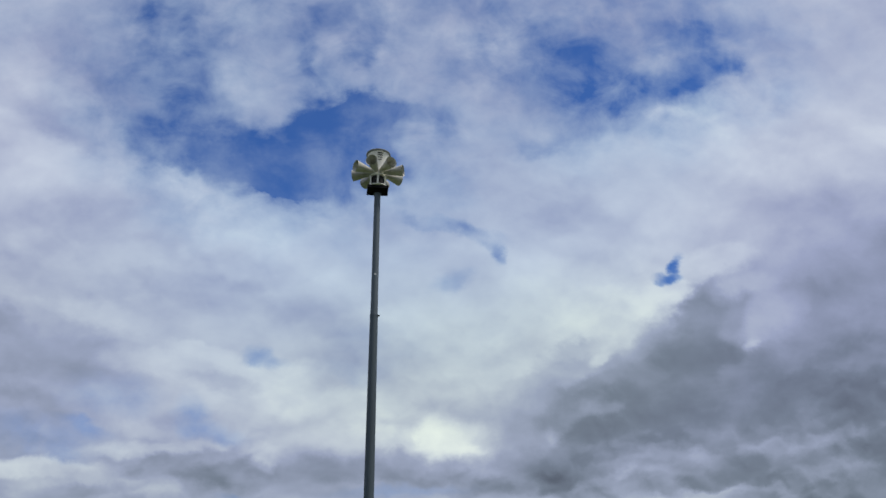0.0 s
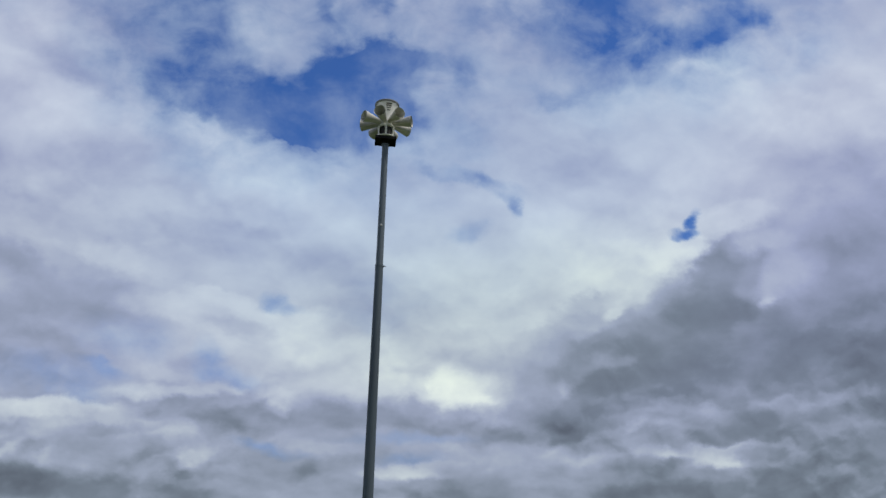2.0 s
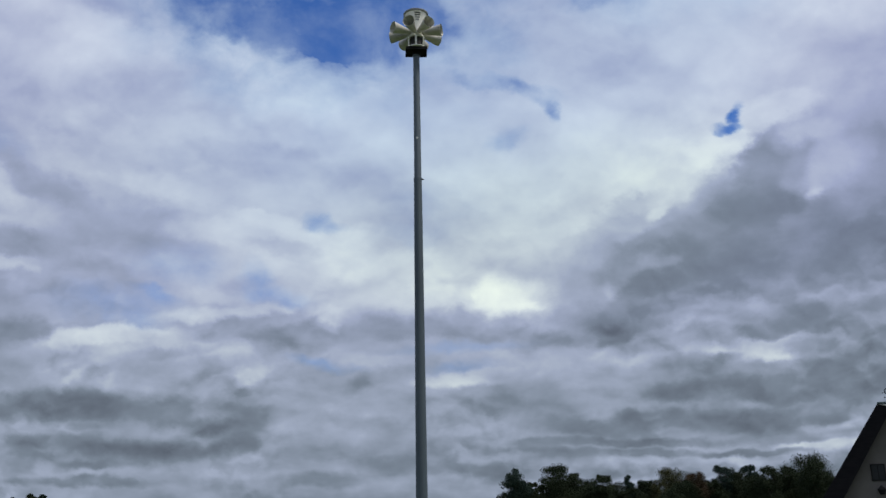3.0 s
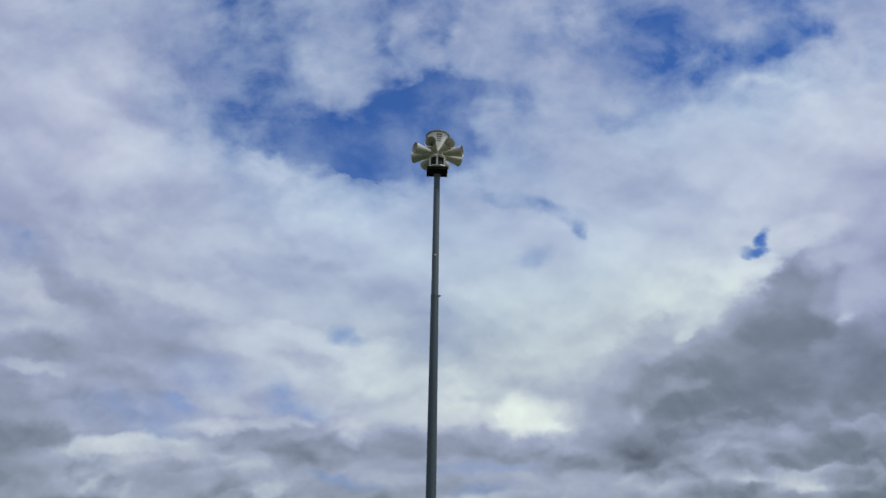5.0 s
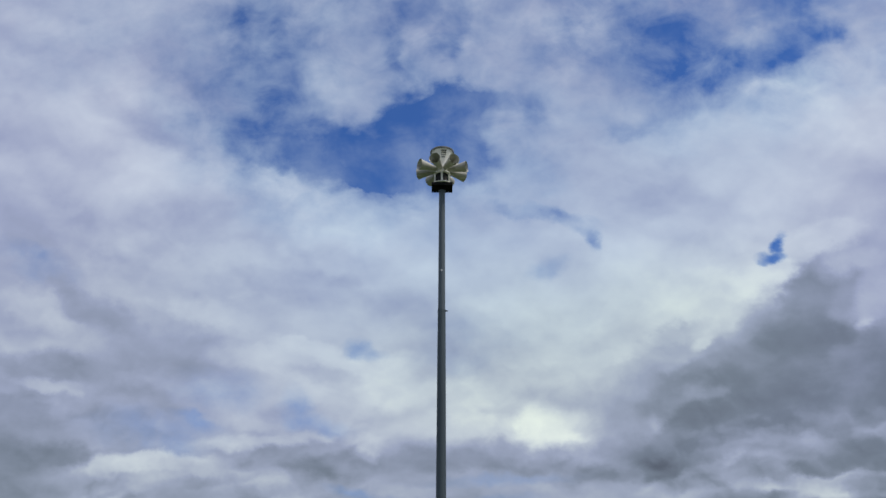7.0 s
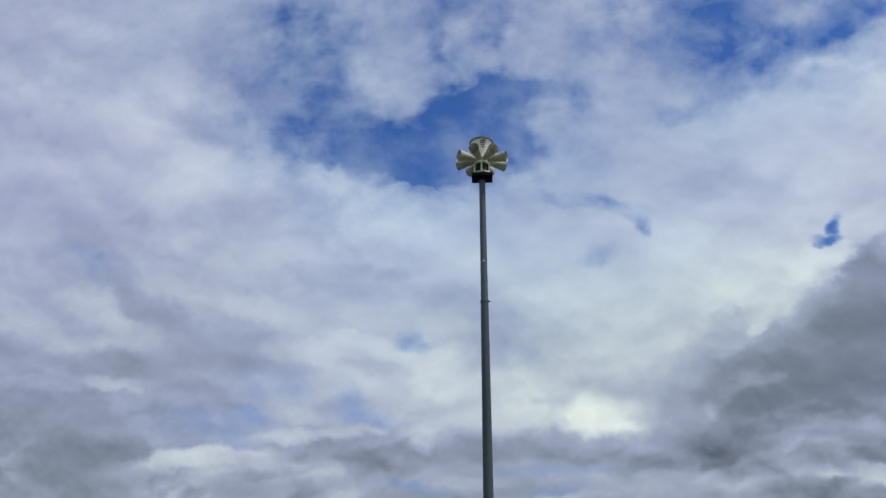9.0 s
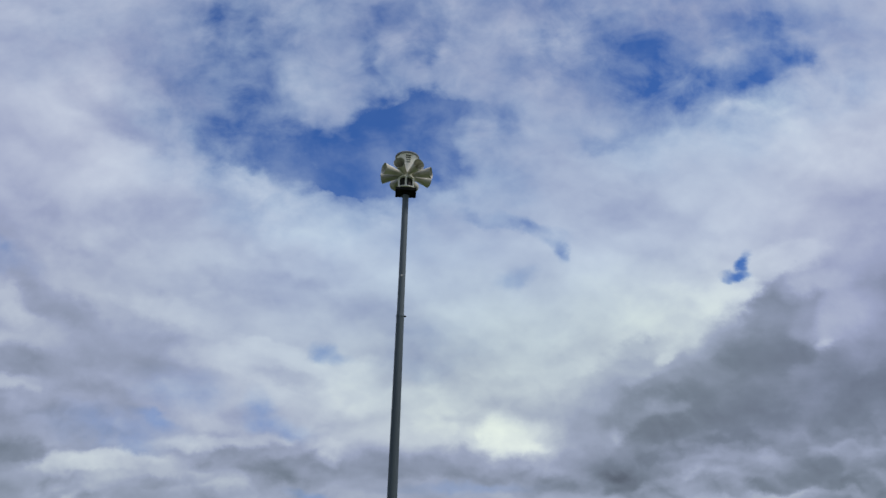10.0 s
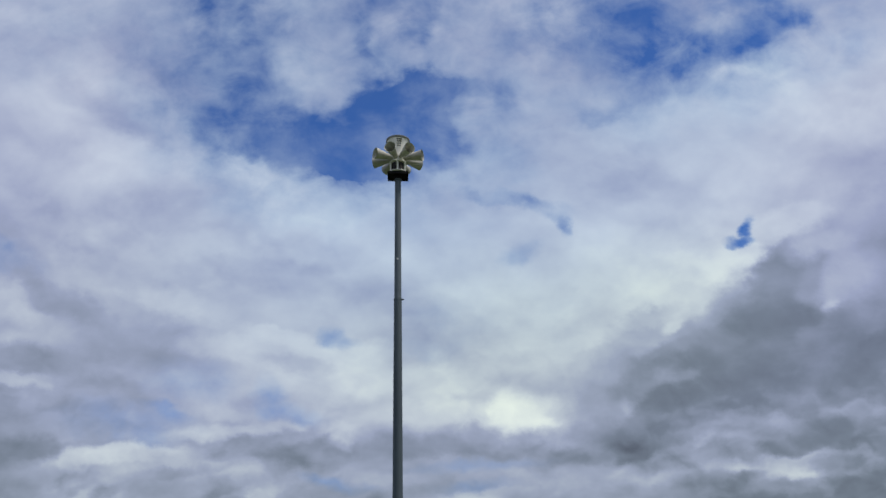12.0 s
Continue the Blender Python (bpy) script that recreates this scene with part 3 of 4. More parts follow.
blue = wnode("ShaderNodeTexSky", sky_type="NISHITA", sun_disc=False, sun_elevation=radians(SUN_HEIGHT),
             sun_rotation=radians(SUN_TURN), altitude=200.0, air_density=1.0, dust_density=0.1, ozone_density=4.0)
blue_light = wvec("MULTIPLY", wscale(blue.outputs[0], 0.1), (0.26, 0.60, 1.12))
neutral = wvec("MULTIPLY", tones.outputs[0], (0.985, 1.008, 0.88))
greyed = wnode("ShaderNodeMix", (("Factor", wmath("MAXIMUM", levels["grey"], wmath("MULTIPLY", low_air, 0.9))), (6, tones.outputs[0]), (7, neutral)), data_type="RGBA").outputs[2]
thin_deck = wvec("MULTIPLY", greyed, (0.90, 1.01, 1.03))           # blue light comes through the thin deck
greyed = wnode("ShaderNodeMix", (("Factor", wmath("MINIMUM", wmath("MULTIPLY_ADD", clear, 1.1, levels["cool"]), 1.0)), (6, greyed), (7, thin_deck)), data_type="RGBA").outputs[2]
mixed = wnode("ShaderNodeMix", (("Factor", opening), (6, greyed), (7, blue_light)), data_type="RGBA")
air = wnode("ShaderNodeBackground", (("Color", mixed.outputs[2]), ("Strength", 1.0)))
wnode("ShaderNodeOutputWorld", (("Surface", air.outputs[0]),))

sun = new("sun", bpy.data.lights.new("sun", "SUN"))
sun.data.energy, sun.data.angle, sun.data.color = 2.6, radians(6), (1.0, 0.95, 0.86)
a, e = radians(SUN_TURN), radians(SUN_HEIGHT)
sun.matrix_world = look((math.sin(a) * math.cos(e) * 50, math.cos(a) * math.cos(e) * 50, math.sin(e) * 50), (0, 0, 0))


# ---- materials ----
def material(name, low, high, rough=0.6, metal=0.0, scale=4.0, grain=60.0, bump=0.15, stretch=(1, 1, 1), per_object=0.0, sheen=0.5):
    """Paint, metal or earth whose colour wanders between two tones at two sizes, with fine relief."""
    m = bpy.data.materials.new(name)
    m.use_nodes = True
    tree, nodes = m.node_tree, m.node_tree.nodes
    bsdf = nodes["Principled BSDF"]
    where = nodes.new("ShaderNodeTexCoord")
    mapping = nodes.new("ShaderNodeMapping")
    mapping.inputs["Scale"].default_value = stretch
    tree.links.new(where.outputs["Object"], mapping.inputs["Vector"])
    coarse, fine = nodes.new("ShaderNodeTexNoise"), nodes.new("ShaderNodeTexNoise")
    for n, s, d in ((coarse, scale, 5.0), (fine, grain, 3.0)):
        n.inputs["Scale"].default_value, n.inputs["Detail"].default_value = s, d
        tree.links.new(mapping.outputs[0], n.inputs["Vector"])
    both = nodes.new("ShaderNodeMath")
    both.operation = "MULTIPLY_ADD"
    both.inputs[1].default_value = 0.35
    tree.links.new(fine.outputs["Fac"], both.inputs[0])
    tree.links.new(coarse.outputs["Fac"], both.inputs[2])
    last = both.outputs[0]
    if per_object:
        info, more = nodes.new("ShaderNodeObjectInfo"), nodes.new("ShaderNodeMath")
        more.operation = "MULTIPLY_ADD"
        more.inputs[1].default_value = per_object
        tree.links.new(info.outputs["Random"], more.inputs[0])
        tree.links.new(last, more.inputs[2])
        last = more.outputs[0]
    ramp = nodes.new("ShaderNodeValToRGB")
    ramp.color_ramp.elements[0].position, ramp.color_ramp.elements[1].position = 0.42, 0.95
    ramp.color_ramp.elements[0].color, ramp.color_ramp.elements[1].color = (*low, 1), (*high, 1)
    tree.links.new(last, ramp.inputs[0])
    tree.links.new(ramp.outputs[0], bsdf.inputs["Base Color"])
    relief = nodes.new("ShaderNodeBump")
    relief.inputs["Strength"].default_value, relief.inputs["Distance"].default_value = bump, 0.01
    tree.links.new(fine.outputs["Fac"], relief.inputs["Height"])
    tree.links.new(relief.outputs[0], bsdf.inputs["Normal"])
    bsdf.inputs["Roughness"].default_value, bsdf.inputs["Metallic"].default_value = rough, metal
    bsdf.inputs["Specular IOR Level"].default_value = sheen
    return m


CREAM = material("weathered_cream_paint", (0.60, 0.59, 0.53), (0.80, 0.79, 0.72), 0.5, scale=3.0, stretch=(1, 1, 0.35))
HORN_CREAM = material("horn_cream_paint", (0.25, 0.243, 0.210), (0.52, 0.505, 0.44), 0.5, scale=5.0, per_object=0.25)
RIM_GREY = material("rim_grey_paint", (0.13, 0.14, 0.14), (0.22, 0.23, 0.22), 0.55)
# near black that stands for the shade inside slots and openings
BLACK = material("opening_shade", (0.008, 0.008, 0.009), (0.02, 0.02, 0.02), 0.8)
DARK_STEEL = material("dark_painted_steel", (0.006, 0.006, 0.007), (0.018, 0.018, 0.020), 0.8, sheen=0.06)
POLE_GREY = material("grey_painted_steel", (0.060, 0.080, 0.098), (0.100, 0.126, 0.150), 0.6, scale=2.0, stretch=(1, 1, 0.12), sheen=0.3)
POLE_LOWER = material("grey_green_painted_steel", (0.043, 0.060, 0.074), (0.074, 0.098, 0.117), 0.6, scale=2.0, stretch=(1, 1, 0.12), sheen=0.3)
STICKER = material("pale_sticker", (0.4, 0.42, 0.42), (0.6, 0.6, 0.6), 0.5)
GRASS = material("mown_grass", (0.030, 0.050, 0.016), (0.085, 0.115, 0.040), 0.9, scale=0.06, grain=6.0, bump=0.6)
PLASTER = material("grey_beige_render", (0.095, 0.086, 0.080), (0.14, 0.128, 0.118), 0.9, scale=0.8, grain=40.0)
DARK_WOOD = material("dark_stained_timber", (0.006, 0.006, 0.008), (0.014, 0.013, 0.014), 0.85, sheen=0.1, scale=1.0, stretch=(1, 1, 6))
ROOF_GREY = material("pale_grey_roof_metal", (0.14, 0.155, 0.15), (0.23, 0.25, 0.24), 0.5, scale=0.7, stretch=(5, 1, 1))
TEAL = material("dull_teal_ridge_metal", (0.035, 0.060, 0.065), (0.060, 0.095, 0.10), 0.5)
GLASS_DARK = material("dark_window_glass", (0.008, 0.01, 0.012), (0.016, 0.018, 0.02), 0.45, sheen=0.25)
BARK = material("grey_brown_bark", (0.030, 0.024, 0.018), (0.075, 0.06, 0.045), 0.9, scale=3.0, stretch=(4, 4, 0.6))


def foliage(name, low, high):
    """Leaf surfaces that differ clump by clump and tree by tree."""
    m = bpy.data.materials.new(name)
    m.use_nodes = True
    tree, nodes = m.node_tree, m.node_tree.nodes
    geo, ramp = nodes.new("ShaderNodeNewGeometry"), nodes.new("ShaderNodeValToRGB")
    ramp.color_ramp.elements[0].color, ramp.color_ramp.elements[1].color = (*low, 1), (*high, 1)
    tree.links.new(geo.outputs["Random Per Island"], ramp.inputs[0])
    bsdf = nodes["Principled BSDF"]
    tree.links.new(ramp.outputs[0], bsdf.inputs["Base Color"])
    bsdf.inputs["Roughness"].default_value = 0.85
    bsdf.inputs["Specular IOR Level"].default_value = 0.1
    return m


LEAF = foliage("dark_green_leaves", (0.016, 0.024, 0.013), (0.026, 0.036, 0.018))
LEAF_OLIVE = foliage("olive_leaves", (0.028, 0.032, 0.014), (0.050, 0.052, 0.021))
LEAF_RUST = foliage("rust_tinged_leaves", (0.034, 0.025, 0.015), (0.065, 0.046, 0.027))
NEEDLE = foliage("blue_green_needles", (0.012, 0.025, 0.020), (0.031, 0.048, 0.037))


# ---- mesh helpers ----
def mesh_of(name, bm, mat, smooth=False):
    bmesh.ops.recalc_face_normals(bm, faces=bm.faces)
    data = bpy.data.meshes.new(name)
    bm.to_mesh(data)
    bm.free()
    data.materials.append(mat)
    for poly in data.polygons:
        poly.use_smooth = smooth
    if smooth:
        data.set_sharp_from_angle(angle=radians(35))
    return data


def part(name, bm, mat, parent, label="", smooth=False, at=None):
    ob = new(name, mesh_of(name, bm, mat, smooth))
    ob.parent = parent
    if at is not None:
        ob.matrix_basis = at
    return tagged(ob, label)


def thing(name, at, label, category, group="", kind=""):
    ob = new(name)
    ob.matrix_basis = at
    return tagged(ob, label, category, group, kind)


def lathe(profile, sides=32, closed=False):
    """Spin (radius, height) pairs round the z axis; closed joins the last pair to the first."""
    bm = bmesh.new()
    rings = []
    for r, z in profile:
        if r < 1e-5:
            rings.append([bm.verts.new((0, 0, z))])
        else:
            rings.append([bm.verts.new((r * math.cos(2 * math.pi * k / sides), r * math.sin(2 * math.pi * k / sides), z)) for k in range(sides)])
    pairs = list(zip(rings, rings[1:])) + ([(rings[-1], rings[0])] if closed else [])
    for lower, upper in pairs:
        for k in range(sides):
            j = (k + 1) % sides
            corners = [lower[k % len(lower)], lower[j % len(lower)], upper[j % len(upper)], upper[k % len(upper)]]
            corners = list(dict.fromkeys(corners))
            if len(corners) > 2:
                bm.faces.new(corners)
    return bm


def box(sx, sy, sz, at=(0, 0, 0), bevel=0.0, turn=None):
    bm = bmesh.new()
    m = Matrix.Translation(at) @ (turn or Matrix()) @ Matrix.Diagonal((sx, sy, sz, 1))
    bmesh.ops.create_cube(bm, size=1.0, matrix=m)
    if bevel:
        bmesh.ops.bevel(bm, geom=bm.edges[:], offset=bevel, segments=2, affect="EDGES", profile=0.5)
    return bm


def slab(outline, thick, bevel=0.0):
    """A flat plate: outline in x and z, its front at y = 0, thick towards +y."""
    bm = bmesh.new()
    face = bm.faces.new([bm.verts.new((x, 0, z)) for x, z in outline])
    made = bmesh.ops.extrude_face_region(bm, geom=[face])
    for v in made["geom"]:
        if isinstance(v, bmesh.types.BMVert):
            v.co.y += thick
    if bevel:
        bmesh.ops.bevel(bm, geom=bm.edges[:], offset=bevel, segments=1, affect="EDGES")
    return bm


# ---- ground ----
def ground_height(x, y):
    far = max(0.0, min(1.0, (math.hypot(x, y + 17) - 25) / 60))
    return -2.6 * far * far * (3 - 2 * far)


bm = bmesh.new()
reach = [0, 6, 12, 18, 25, 35, 45, 55, 65, 75, 90, 120, 180, 300, 600, 1200, 2400, 4200]
rings = []
for r in reach:
    count = 1 if r == 0 else 64
    rings.append([bm.verts.new((r * math.sin(2 * math.pi * k / 64), r * math.cos(2 * math.pi * k / 64) - 17,
                                ground_height(0, r - 17))) for k in range(count)])
for inner, outer in zip(rings, rings[1:]):
    for k in range(64):
        j = (k + 1) % 64
        bm.faces.new(list(dict.fromkeys([inner[k % len(inner)], inner[j % len(inner)], outer[j], outer[k]])))
ground = new("ground", mesh_of("ground", bm, GRASS, True))
tagged(ground, "open mown grass field falling gently away", "ground", kind="structure")

# ---- the mast ----
HORN_Z = 11.49
mast = thing("siren_pole", pose(0, 0, 0), "tall tapered grey painted steel pole carrying a siren", "pole")
part("lower_tube", lathe([(0.0, -0.3), (0.118, -0.3), (0.118, 0.0), (0.0815, 8.10), (0.0, 8.10)], 40), POLE_LOWER, mast, "grey-green lower tube", True)
part("upper_tube", lathe([(0.0, 8.02), (0.0755, 8.02), (0.0665, 11.12), (0.0, 11.12)], 40), POLE_GREY, mast, "thinner grey upper tube", True)
part("joint_collar", lathe([(0.074, 8.085), (0.0835, 8.085), (0.0855, 8.10), (0.0855, 8.135), (0.082, 8.15), (0.074, 8.15)], 40, True), POLE_LOWER, mast, "", True)
part("collar_bolt", lathe([(0.0, 0.0), (0.017, 0.0), (0.017, 0.028), (0.010, 0.032), (0.010, 0.05), (0.0, 0.05)], 8), DARK_STEEL, mast, "dark bolt head",
     at=pose(0.080, -0.015, 8.115, 0, 90, 0))
bm = lathe([(0.0, 0), (0.022, 0), (0.022, 0.004), (0.0, 0.004)], 16)
part("sticker", bm, STICKER, mast, "small pale round tag", at=pose(0.0, -0.0735, 9.02, 90, 0, 0))
part("top_socket", lathe([(0.05, 10.93), (0.082, 10.93), (0.084, 10.95), (0.084, 11.05), (0.05, 11.05)], 32, True), POLE_GREY, mast, "", True)

# ---- the siren ----
siren = thing("warning_siren", pose(0, 0, HORN_Z, 0, 0, 7.5), "cream-painted eight-horn outdoor warning siren on a steel pole", "siren")

drum = part("rotor_housing", lathe([(0.0, -0.11), (0.135, -0.11), (0.145, -0.06), (0.15, 0.06), (0.158, 0.10), (0.250, 0.450), (0.0, 0.450)], 48),
            CREAM, siren, "flared cream housing", True)
part("rim", lathe([(0.225, 0.435), (0.266, 0.435), (0.272, 0.445), (0.272, 0.470), (0.262, 0.480), (0.0, 0.515), (0.0, 0.485), (0.225, 0.458)], 48),
     RIM_GREY, siren, "grey rolled rim and cap", True)
lean = math.degrees(math.atan2(0.092, 0.35))
for k, (z, wide) in enumerate(((0.385, 0.120), (0.340, 0.110), (0.290, 0.095), (0.240, 0.080))):
    r = 0.158 + (z - 0.10) * 0.263
    # solid bars; black, then grey, imitates the shade inside each slot
    vent = part("louvre", box(wide, 0.012, 0.020, bevel=0.002), BLACK if k < 2 else RIM_GREY, drum, "louvre slot with its inner shade put into the colour",
                at=pose(0.01, -r * 0.996, z, -lean, 0, 0))
    part("louvre_hood", box(wide + 0.012, 0.022, 0.007, (0, -0.008, 0.014), 0.002), CREAM, drum, at=pose(0.01, -r * 0.996, z, -lean, 0, 0))

# one horn along +x: outer skin, rolled lip, inner skin, closed throat
horn_profile = [(0.0, 0.11), (0.050, 0.11), (0.060, 0.20), (0.080, 0.32), (0.106, 0.45), (0.126, 0.555), (0.131, 0.565),
                (0.129, 0.571), (0.121, 0.563), (0.101, 0.45), (0.075, 0.32), (0.055, 0.20), (0.0, 0.185)]
for k in range(8):
    part("horn", lathe(horn_profile, 36), HORN_CREAM, siren, "flared cream horn", True,
         at=pose(0, 0, 0, 0, 0, 22.5 + 45 * k) @ pose(0, 0, 0, 0, 90, 0))

# motor housing below the horns: a drum with square openings between posts
# core coloured near black so the openings look shaded inside
motor = part("motor_housing", lathe([(0.0, -0.40), (0.145, -0.40), (0.145, -0.11), (0.0, -0.11)], 32), BLACK, siren, "motor core blackened as the shade inside the openings", True)
for k in range(6):
    part("housing_post", box(0.042, 0.022, 0.255, (0, -0.183, -0.2425), 0.004), CREAM, siren, at=pose(0, 0, 0, 0, 0, 60 * k - 7.5))
part("housing_top_ring", lathe([(0.12, -0.135), (0.194, -0.135), (0.198, -0.125), (0.180, -0.095), (0.12, -0.085)], 40, True), CREAM, siren, "", True)
part("housing_base_ring", lathe([(0.10, -0.398), (0.222, -0.398), (0.230, -0.388), (0.224, -0.372), (0.200, -0.358), (0.10, -0.358)], 40, True), CREAM, siren,
     "pale flange under the openings", True)
platform = part("platform", box(0.46, 0.37, 0.030, (0, 0, -0.414), 0.004), DARK_STEEL, siren, "dark oblong steel mounting plate", at=pose(0, 0, 0, 0, 0, -5))
for k in range(4):
    long, out = ((0.46, 0.179), (0.346, 0.224))[k % 2]
    part("skirt", box(long, 0.012, 0.040, (0, -out, -0.447), 0.002), DARK_STEEL, platform, at=pose(0, 0, 0, 0, 0, 90 * k))
part("mounting_socket", lathe([(0.069, -0.53), (0.092, -0.53), (0.092, -0.442), (0.13, -0.430), (0.069, -0.430)], 32, True), DARK_STEEL, siren, "", True)

# ---- the house ----
house = thing("house", pose(34.0, 50.05, -2.6, 0, 0, -26.8), "grey-beige rendered house with steep dark-edged gable", "house")
TOP, SLOPE = 8.62 + 2.6, 1.44                       # ridge height over its base, fall of the steep side


def rake(z):
    return -(TOP - z) / SLOPE


EAVE = 3.2
front = [(rake(EAVE) + 0.9, 0.0), (6.2, 0.0), (6.2, TOP - 2.25), (0.15, TOP - 0.3), (rake(EAVE) + 0.9, EAVE + 0.45)]
part("wall", slab(front, 9.0), PLASTER, house, "plain rendered gable wall", at=pose(0, 0.5, 0))
# steep side of the roof, seen on its edge
part("roof", slab([(0.0, TOP), (0.25, TOP - 0.1), (rake(EAVE) + 0.35, EAVE - 0.05), (rake(EAVE), EAVE)], 10.2, 0.02), DARK_WOOD, house, "steep dark roof side", at=pose(0, -0.35, 0))
part("barge_board", slab([(0.04, TOP - 0.06), (0.95, TOP - 0.40), (0.55, TOP - 0.95), (rake(EAVE) + 1.55, EAVE), (rake(EAVE) + 0.05, EAVE)], 0.10, 0.015),
     DARK_WOOD, house, "broad dark timber edge board", at=pose(0, -0.40, 0))
# low side of the roof, sloping towards the viewer from a level ridge
bm = bmesh.new()
for dz in (0.0, -0.04):
    a0, b0, c0 = bm.verts.new((0.02, -0.42, TOP - 0.02 + dz)), bm.verts.new((6.6, 0.6, TOP - 0.02 + dz)), bm.verts.new((6.6, -1.2, TOP - 2.3 + dz))
    bm.faces.new((a0, b0, c0))
bm.verts.ensure_lookup_table()
for i, j in ((0, 1), (1, 2), (2, 0)):
    bm.faces.new((bm.verts[i], bm.verts[j], bm.verts[j + 3], bm.verts[i + 3]))
part("roof", bm, ROOF_GREY, house, "pale grey metal roof side")
part("ridge_cap", box(6.8, 0.22, 0.13, (3.35, 0.1, TOP + 0.02), 0.03, Matrix.Rotation(radians(8.5), 4, "Z")), TEAL, house, "dull teal ridge cap")
# timber-coloured strip laid where the roof edge only casts shade on the wall
part("roof_edge_shade", slab([(0.1, TOP - 0.06), (6.4, TOP - 2.20), (6.4, TOP - 2.75), (0.5, TOP - 0.85)], 0.08, 0.01), DARK_WOOD, house, "dark strip standing in for shade under the roof edge", at=pose(0, -0.30, 0))
window = part("window", slab([(-0.5, -0.62), (0.5, -0.62), (0.5, 0.62), (-0.5, 0.62)], 0.06), DARK_WOOD, house, "small dark square window", at=pose(-0.67, 0.42, 6.2))
part("pane", slab([(-0.42, -0.54), (0.42, -0.54), (0.42, 0.54), (-0.42, 0.54)], 0.03), GLASS_DARK, window, at=pose(0, -0.012, 0))
part("glazing_bar", box(0.05, 0.03, 1.08, (0, -0.02, 0)), DARK_WOOD, window)
part("wall_lamp", lathe([(0.0, 0.0), (0.16, 0.0), (0.30, 0.35), (0.26, 0.42), (0.08, 0.62), (0.0, 0.70)], 12), DARK_STEEL, house, "dark wall lamp", at=pose(-0.60, 0.20, 4.6))

# dark scrollwork on the gable: two upright curls
ornament = thing("gable_ornament", house.matrix_basis @ pose(1.03, 0.42, 8.95), "dark metal scrollwork fixed to the gable wall", "wall ornament")
for side_sign, tall in ((-1, 1.25), (1, 1.05)):
    bm = bmesh.new()
    ring = []
    for k in range(15):
        s = k / 14
        x = side_sign * (0.12 + 0.26 * math.sin(math.pi * s) * (1 if side_sign > 0 else 0.35))
        z = (s - 0.5) * tall
        w = 0.08 + 0.07 * math.sin(math.pi * s)
        ring.append([bm.verts.new((x + dx * w, dy, z)) for dx, dy in ((-1, 0), (1, 0), (1, -0.06), (-1, -0.06))])
    for lo, hi in zip(ring, ring[1:]):
        for k in range(4):
            bm.faces.new((lo[k], lo[(k + 1) % 4], hi[(k + 1) % 4], hi[k]))
    bm.faces.new(ring[0])
    bm.faces.new(ring[-1])
    part("scroll", bm, DARK_STEEL, ornament)

vane = thing("weathervane", house.matrix_basis @ pose(0.85, 0.0, TOP + 0.06) @ Matrix.Scale(0.8, 4), "dark metal weathervane standing on the roof ridge", "weathervane")
part("rod", lathe([(0.0, 0.0), (0.03, 0.0), (0.022, 1.0), (0.0, 1.05)], 8), DARK_STEEL, vane)
part("disc", lathe([(0.22, -0.015), (0.28, -0.015), (0.295, 0.0), (0.28, 0.015), (0.22, 0.015)], 20, True), DARK_STEEL, vane, "open ring", at=pose(-0.06, 0, 1.05, 90, 0, 0))
part("pointer", slab([(-0.42, -0.015), (0.40, -0.015), (0.40, -0.10), (0.58, 0.0), (0.40, 0.12), (0.40, 0.015), (-0.42, 0.015), (-0.5, 0.08), (-0.5, -0.08)], 0.02), DARK_STEEL, vane, "arrow", at=pose(0, 0, 0.90))
for k in range(4):
    part("spoke", box(0.5, 0.02, 0.03), DARK_STEEL, vane, at=pose(-0.06, 0, 1.05, 0, 45 * k, 0))
    part("direction_arm", box(0.36, 0.018, 0.018, (0.18, 0, 0)), DARK_STEEL, vane, at=pose(0, 0, 0.48, 0, 0, 90 * k + 20))
    part("direction_mark", box(0.09, 0.02, 0.11, (0.40, 0, 0)), DARK_STEEL, vane, at=pose(0, 0, 0.48, 0, 0, 90 * k + 20))


# ---- trees ----
def branch(bm, a, b, ra, rb, sides=6):
    """A tapered round limb from a to b."""
    axis = (b - a).normalized()
    u = axis.orthogonal().normalized()
    v = axis.cross(u)
    rings = [[bm.verts.new(p + (u * math.cos(2 * math.pi * k / sides) + v * math.sin(2 * math.pi * k / sides)) * r) for k in range(sides)]
             for p, r in ((a, ra), (b, rb))]
    for k in range(sides):
        j = (k + 1) % sides
        bm.faces.new((rings[0][k], rings[0][j], rings[1][j], rings[1][k]))


def leaf_mesh(name, centres, size, mat, rng):
    """Many small folded leaf clumps round the given centres."""
    verts, faces = [], []
    for c, spread, count in centres:
        for _ in range(count):
            d = Vector((rng.gauss(0, 1), rng.gauss(0, 1), rng.gauss(0, 1)))
            d *= spread * 0.44 * min(1.0, 2.3 / max(d.length, 0.01))
            p = c + Vector((d.x, d.y, d.z * 0.8))
            n = Vector((rng.uniform(-1, 1), rng.uniform(-1, 1), rng.uniform(-0.3, 1))).normalized()
            u = n.orthogonal().normalized()
            v = n.cross(u)
            s = size * rng.uniform(0.6, 1.35)
            i = len(verts)
            verts += [p + u * s, p + v * s * 0.6 + n * s * 0.2, p - u * s, p - v * s * 0.6 + n * s * 0.15]
            faces += [(i, i + 1, i + 2), (i, i + 2, i + 3)]
    data = bpy.data.meshes.new(name)
    data.from_pydata([tuple(v) for v in verts], [], faces)
    data.materials.append(mat)
    return data


